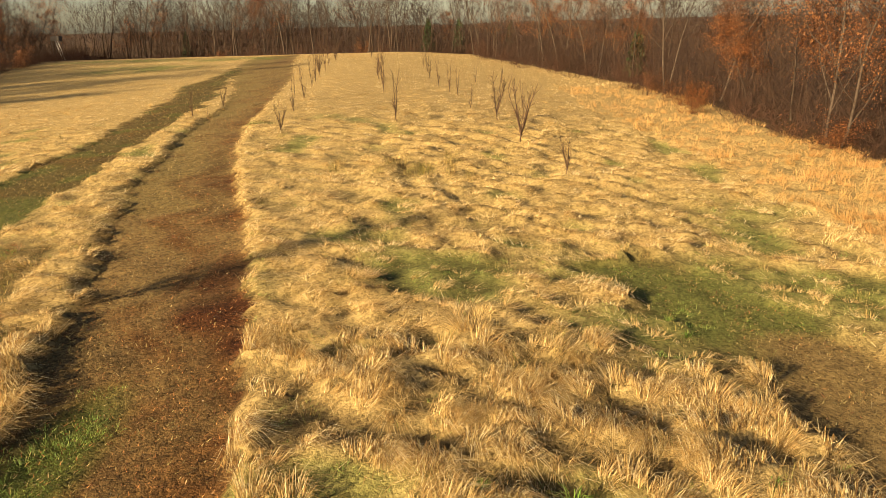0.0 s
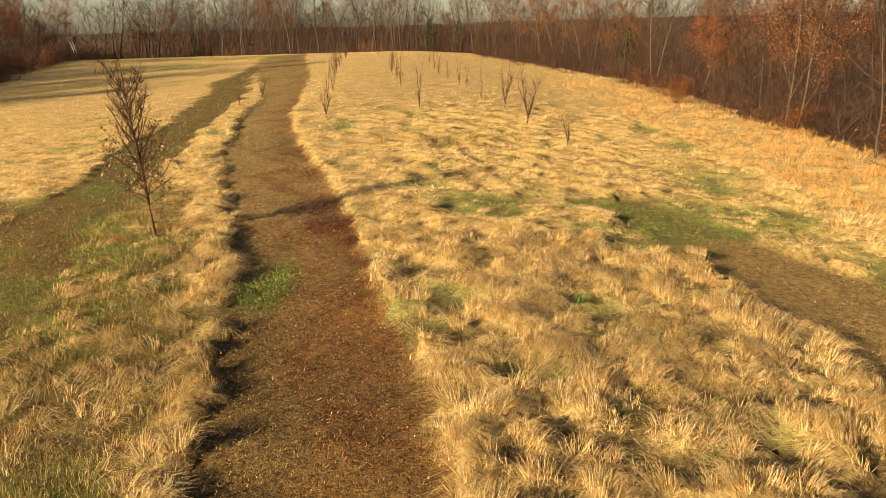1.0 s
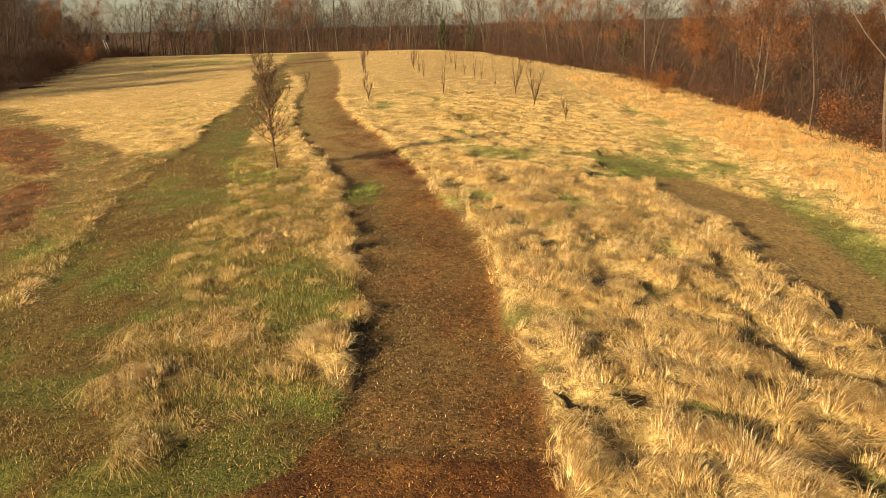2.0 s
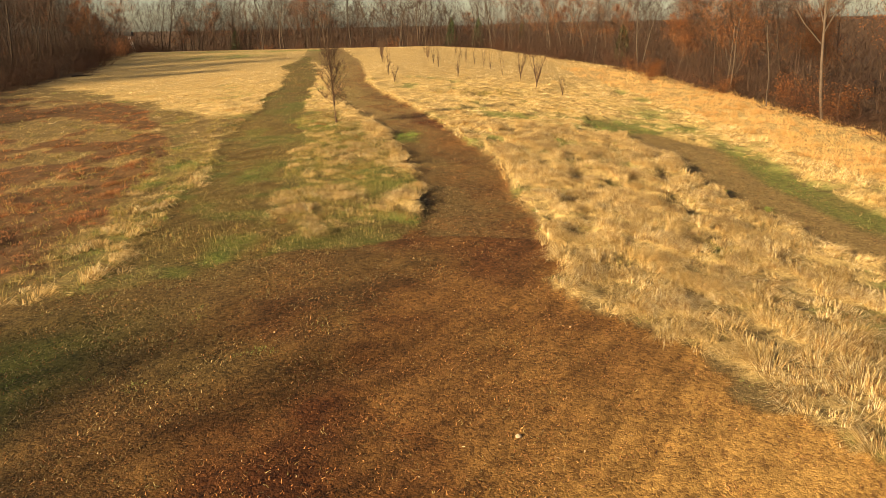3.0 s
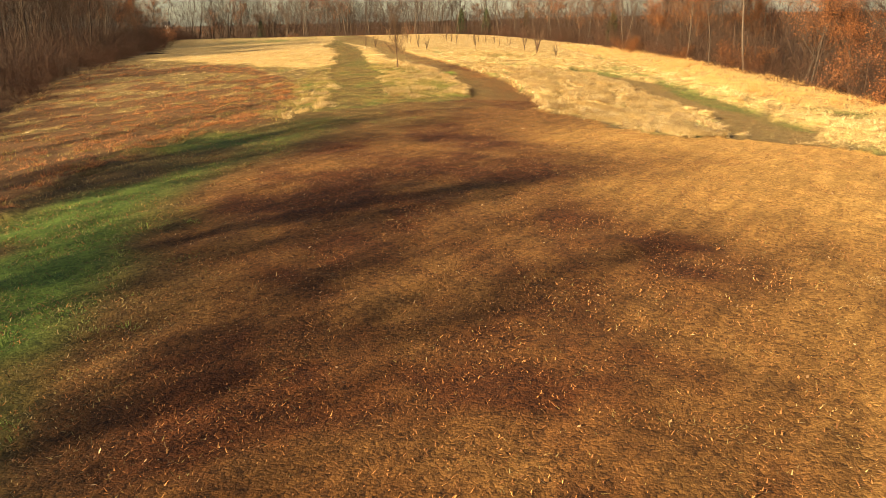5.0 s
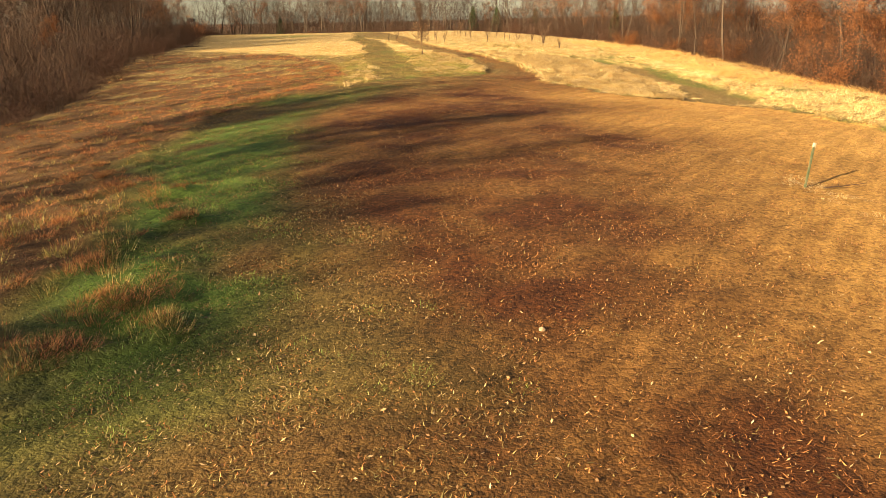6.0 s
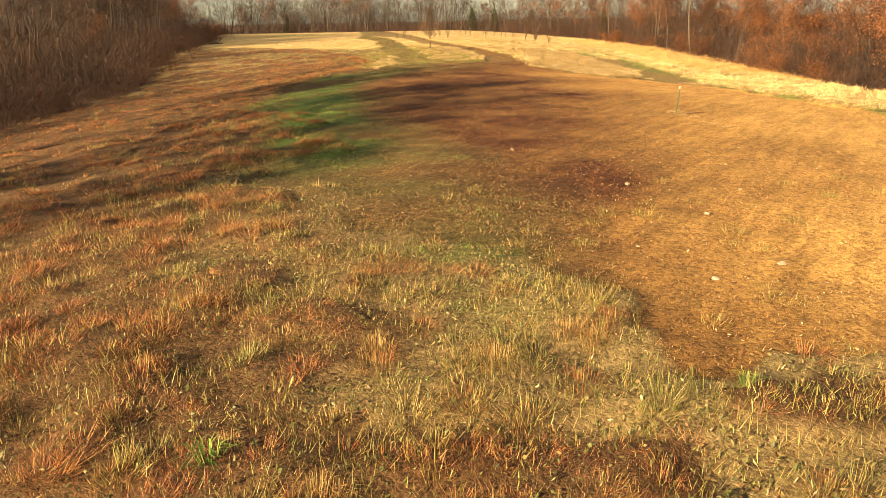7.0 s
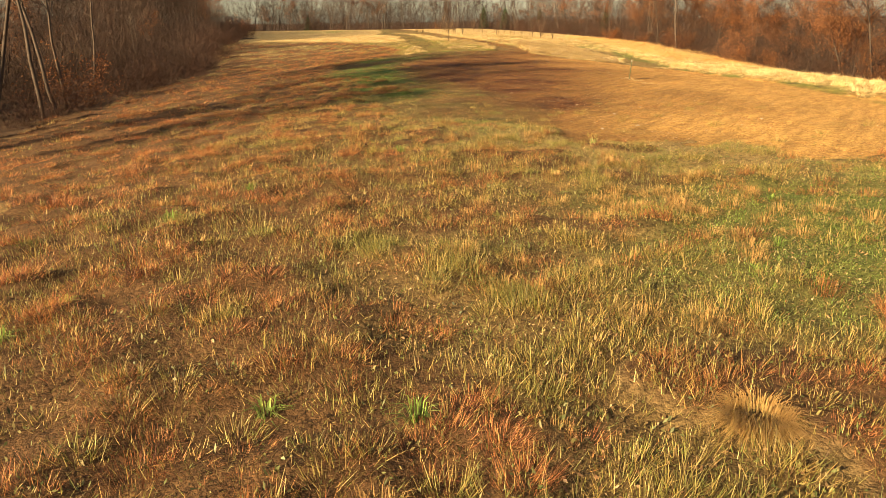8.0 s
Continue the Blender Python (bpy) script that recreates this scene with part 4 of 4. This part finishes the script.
def blade_object(name, n, radius, height, reach, width, material, label, seed, fall=(0.6, 1.15)):
    """One tuft as a thing of its own."""
    r2 = np.random.default_rng(seed)
    a, r = r2.uniform(0, 6.28, n), radius * np.sqrt(r2.random(n))
    h, l = height * r2.uniform(0.5, 1.1, n), reach * r2.uniform(0.2, 1.2, n)
    base = np.stack([np.cos(a) * r, np.sin(a) * r, 0 * r - 0.03], 1)
    side = np.stack([-np.sin(a), np.cos(a), 0 * a], 1) * width / 2
    out = np.stack([np.cos(a), np.sin(a), 0 * a], 1)
    bow = base + out * (l * 0.35)[:, None] + np.stack([0 * h, 0 * h, h], 1)
    tip = base + out * l[:, None] + np.stack([0 * h, 0 * h, h * r2.uniform(*fall, n)], 1)
    v = np.stack([base - side, base + side, bow - side * 0.8, bow + side * 0.8, tip], 1).reshape(-1, 3)
    o = 5 * np.arange(n)[:, None]
    me = bpy.data.meshes.new(name)
    fill_mesh(me, v, np.concatenate([o + [0, 1, 3], o + [0, 3, 2], o + [2, 3, 4]]))
    me.materials.append(material)
    return tagged(new(name, me), label, "grass clump")


tussock = blade_object("grass_tussock", 1500, 0.15, 0.18, 0.25, 0.0040, AMBER, "pale straw tussock standing out among low weeds", 301, (0.0, 1.2))
tussock.matrix_basis = Matrix.Translation((-3.2, -64.8, float(terrain(-3.2, -64.8)) + 0.03)) @ Matrix.Scale(1.25, 4)
spikes = [tagged(blade_object("grass_clump", 130, 0.19, 0.22, 0.20, 0.0038, AMBER, "upright amber grass clump among meadow weeds", 310 + k), group="amber grass clumps") for k in range(2)]
reds = [tagged(blade_object("grass_clump", 170, 0.22, 0.19, 0.22, 0.0036, RUSSET, "fluffy russet grass clump among meadow weeds", 320 + k), group="russet grass clumps") for k in range(2)]
shoots = [tagged(blade_object("grass_clump", 50, 0.06, 0.22, 0.26, 0.011, GREEN, "green grass clump spreading among dry grass", 330 + k), group="green grass clumps") for k in range(2)]
rnd = random.Random(5)
for kinds, count in ((spikes, 90), (reds, 60), (shoots, 24)):
    for k in range(count):
        px, py = rnd.uniform(-11, 2.5), rnd.uniform(-66.5, -51)
        if py > -56 and px > -2.5:
            px -= 6
        if kinds is spikes and k % 3:
            px, py = rnd.gauss(-2.2, 1.5), rnd.gauss(-58.8, 1.6)
        if kinds is shoots and k % 2:
            px, py = rnd.uniform(-1, 7), rnd.uniform(-2, 14)
        stand(kinds[k % 2], px, py, rnd.uniform(0.6, 1.1), rnd.uniform(0, 6.28))


def field_post(x, y):
    post = new("fence_post")
    bm = bmesh.new()
    for w, d, ox in ((0.045, 0.008, 0.0), (0.008, 0.04, 0.0)):
        m = Matrix.Translation((ox, 0.02 if d > w else 0.0, 0.3)) @ Matrix.Diagonal((w, d, 1.1, 1))
        bmesh.ops.create_cube(bm, size=1, matrix=m)
    for k in range(11):
        bmesh.ops.create_cube(bm, size=1, matrix=Matrix.Translation((0, -0.007, 0.12 + 0.06 * k)) @ Matrix.Diagonal((0.02, 0.008, 0.02, 1)))
    part("shaft", bm, POST_GREEN, post)
    bm = bmesh.new()
    bmesh.ops.create_cube(bm, size=1, matrix=Matrix.Translation((0, 0.003, 0.87)) @ Matrix.Diagonal((0.052, 0.05, 0.09, 1)))
    bmesh.ops.bevel(bm, geom=bm.edges[:], offset=0.006, segments=1, affect="EDGES")
    part("tip", bm, POST_TIP, post, "white painted post tip")
    post.matrix_basis = pose(x, y, float(terrain(x, y)), 0, 5, 15)
    return tagged(post, "green steel fence post with a white tip standing in soil", "post")


def part(name, bm, material, parent, label=""):
    me = bpy.data.meshes.new(name)
    bm.to_mesh(me)
    bm.free()
    me.materials.append(material)
    return under(parent, name, me, label)


field_post(2.03, -33.4)


def hunting_stand(x, y):
    """A dark box seat on legs against a tree, with a pale ladder leaning on it."""
    thing = new("hunting_stand")
    bm = bmesh.new()
    bmesh.ops.create_cube(bm, size=1, matrix=Matrix.Translation((0, 0, 4.0)) @ Matrix.Diagonal((1.7, 1.4, 0.08, 1)))
    for sx, sy, w, d in ((0, 0.68, 1.7, 0.05), (0, -0.68, 1.7, 0.05), (0.83, 0, 0.05, 1.3), (-0.83, 0, 0.05, 1.3)):
        bmesh.ops.create_cube(bm, size=1, matrix=Matrix.Translation((sx, sy, 4.5)) @ Matrix.Diagonal((w, d, 0.95, 1)))
    part("box", bm, DARK_BOARD, thing)
    for sx in (-0.75, 0.75):
        for sy in (-0.6, 0.6):
            bm = bmesh.new()
            bmesh.ops.create_cone(bm, cap_ends=True, segments=6, radius1=0.06, radius2=0.05, depth=4.2, matrix=Matrix.Translation((sx, sy, 1.9)))
            part("leg", bm, DARK_BOARD, thing)
    for sx in (0.15, 0.65):
        bm = bmesh.new()
        bmesh.ops.create_cube(bm, size=1, matrix=Matrix.Translation((sx + 0.7, -1.3, 1.95)) @ Euler((radians(-12), radians(-20), 0)).to_matrix().to_4x4() @ Matrix.Diagonal((0.13, 0.09, 4.4, 1)))
        part("rail", bm, PALE_WOOD, thing, "pale weathered ladder rail")
    for k in range(9):
        bm = bmesh.new()
        h = 0.35 + 0.42 * k
        bmesh.ops.create_cube(bm, size=1, matrix=Matrix.Translation((1.1 + (1.95 - h) * 0.36, -1.3 - (1.95 - h) * 0.21, h)) @ Matrix.Diagonal((0.5, 0.05, 0.06, 1)))
        part("rung", bm, PALE_WOOD, thing)
    thing.matrix_basis = pose(x, y, float(terrain(x, y)), 0, 0, 0)
    return tagged(thing, "dark box hunting stand with a pale leaning ladder", "hunting stand")


hunting_stand(-80.5, 153.0)


def fallen_branch(x, y, length, radius, turn, name, label, category="branch", material=None):
    rnd = random.Random(int(length * 100))
    w = Wood()
    pts, way = w.branch(rnd, Vector((0, 0, radius * 0.8)), Vector((1, 0, 0.02)), length, radius, 6, 6, 0.05)
    for k in range(5):
        w.branch(rnd, pts[1 + k % 5], Vector((0.6, rnd.uniform(-1, 1), rnd.uniform(0, 0.3))).normalized(), length * 0.25, radius * 0.3, 2, 4, 0.1)
    ob = new(name, w.mesh(name, material or TWIG))
    ob.matrix_basis = pose(x, y, float(terrain(x, y)), 0, 0, turn)
    return tagged(ob, label, category)


fallen_branch(2.35, -33.5, 1.1, 0.02, 20, "fallen_stick", "dark stick lying beside the fence post")
fallen_branch(-47.5, 61.9, 4.0, 0.12, 60, "fallen_log", "grey fallen log at the edge of woods", "log", BARK)
straw = [tagged(blade_object("grass_clump", 120, 0.25, 0.10, 0.45, 0.009, GOLD, "flattened straw clump around the fence post", 340 + k), group="straw round the post") for k in range(2)]
for k in range(46):
    along_line = rnd.uniform(-36.5, -28.5) if k % 2 else rnd.gauss(-33.8, 0.8)
    stand(straw[k % 2], 1.15 - 0.17 * (along_line + 28) + rnd.gauss(0, 0.16), along_line, rnd.uniform(0.45, 0.9), rnd.uniform(0, 6.28))
dead = [tagged(blade_object("weed_clump", 60, 0.35, 0.6, 0.4, 0.010, WEED, "tall dead brown weed clump in golden grass", 350 + k), group="tall weeds") for k in range(2)]
for k in range(12):
    stand(dead[k % 2], -1.6 + rnd.gauss(0, 1.3), 25.6 + rnd.gauss(0, 0.7), rnd.uniform(0.5, 1.0), rnd.uniform(0, 6.28))
lone = [tagged(shrub(190, 3.4, 5, 16, TWIG, "small dark bare tree standing alone in grass", "small_tree", 0.3), group="lone trees")]
for lx, ly, ls in ((-33.3, 17.0, 1.1), (-28, -8, 0.9)):
    stand(lone[0], lx, ly, ls)


def stone(seed, size):
    rnd2 = random.Random(seed)
    bm = bmesh.new()
    bmesh.ops.create_icosphere(bm, subdivisions=2, radius=size / 2)
    for v in bm.verts:
        v.co *= 1 + 0.35 * (noise.noise(v.co * (3 / size) + Vector((seed, 0, 0))))
        v.co.z *= 0.6
    me = bpy.data.meshes.new("stone")
    bm.to_mesh(me)
    bm.free()
    me.materials.append(ROCK)
    return tagged(new("stone", me), "pale stone lying half sunk in soil", "stone", "field stones")


stones = [stone(1, 0.11), stone(2, 0.08)]
for k, (sx, sy, ss) in enumerate(((-1.9, -44.2, 0.9), (0.2, -44.6, 0.8), (-0.8, -49.0, 1.4), (-1.0, -46.4, 1.2), (-1.9, -49.6, 1.0), (-2.6, -48.3, 0.8), (-4.0, -40.5, 0.7), (1.8, -40.0, 0.9), (-2.2, -14.5, 0.7), (-0.5, -17.0, 0.6), (3.4, -47.0, 0.9), (-5.5, -30.0, 0.7))):
    stand(stones[k % 2], sx, sy, ss, k * 1.3).location.z += 0.05
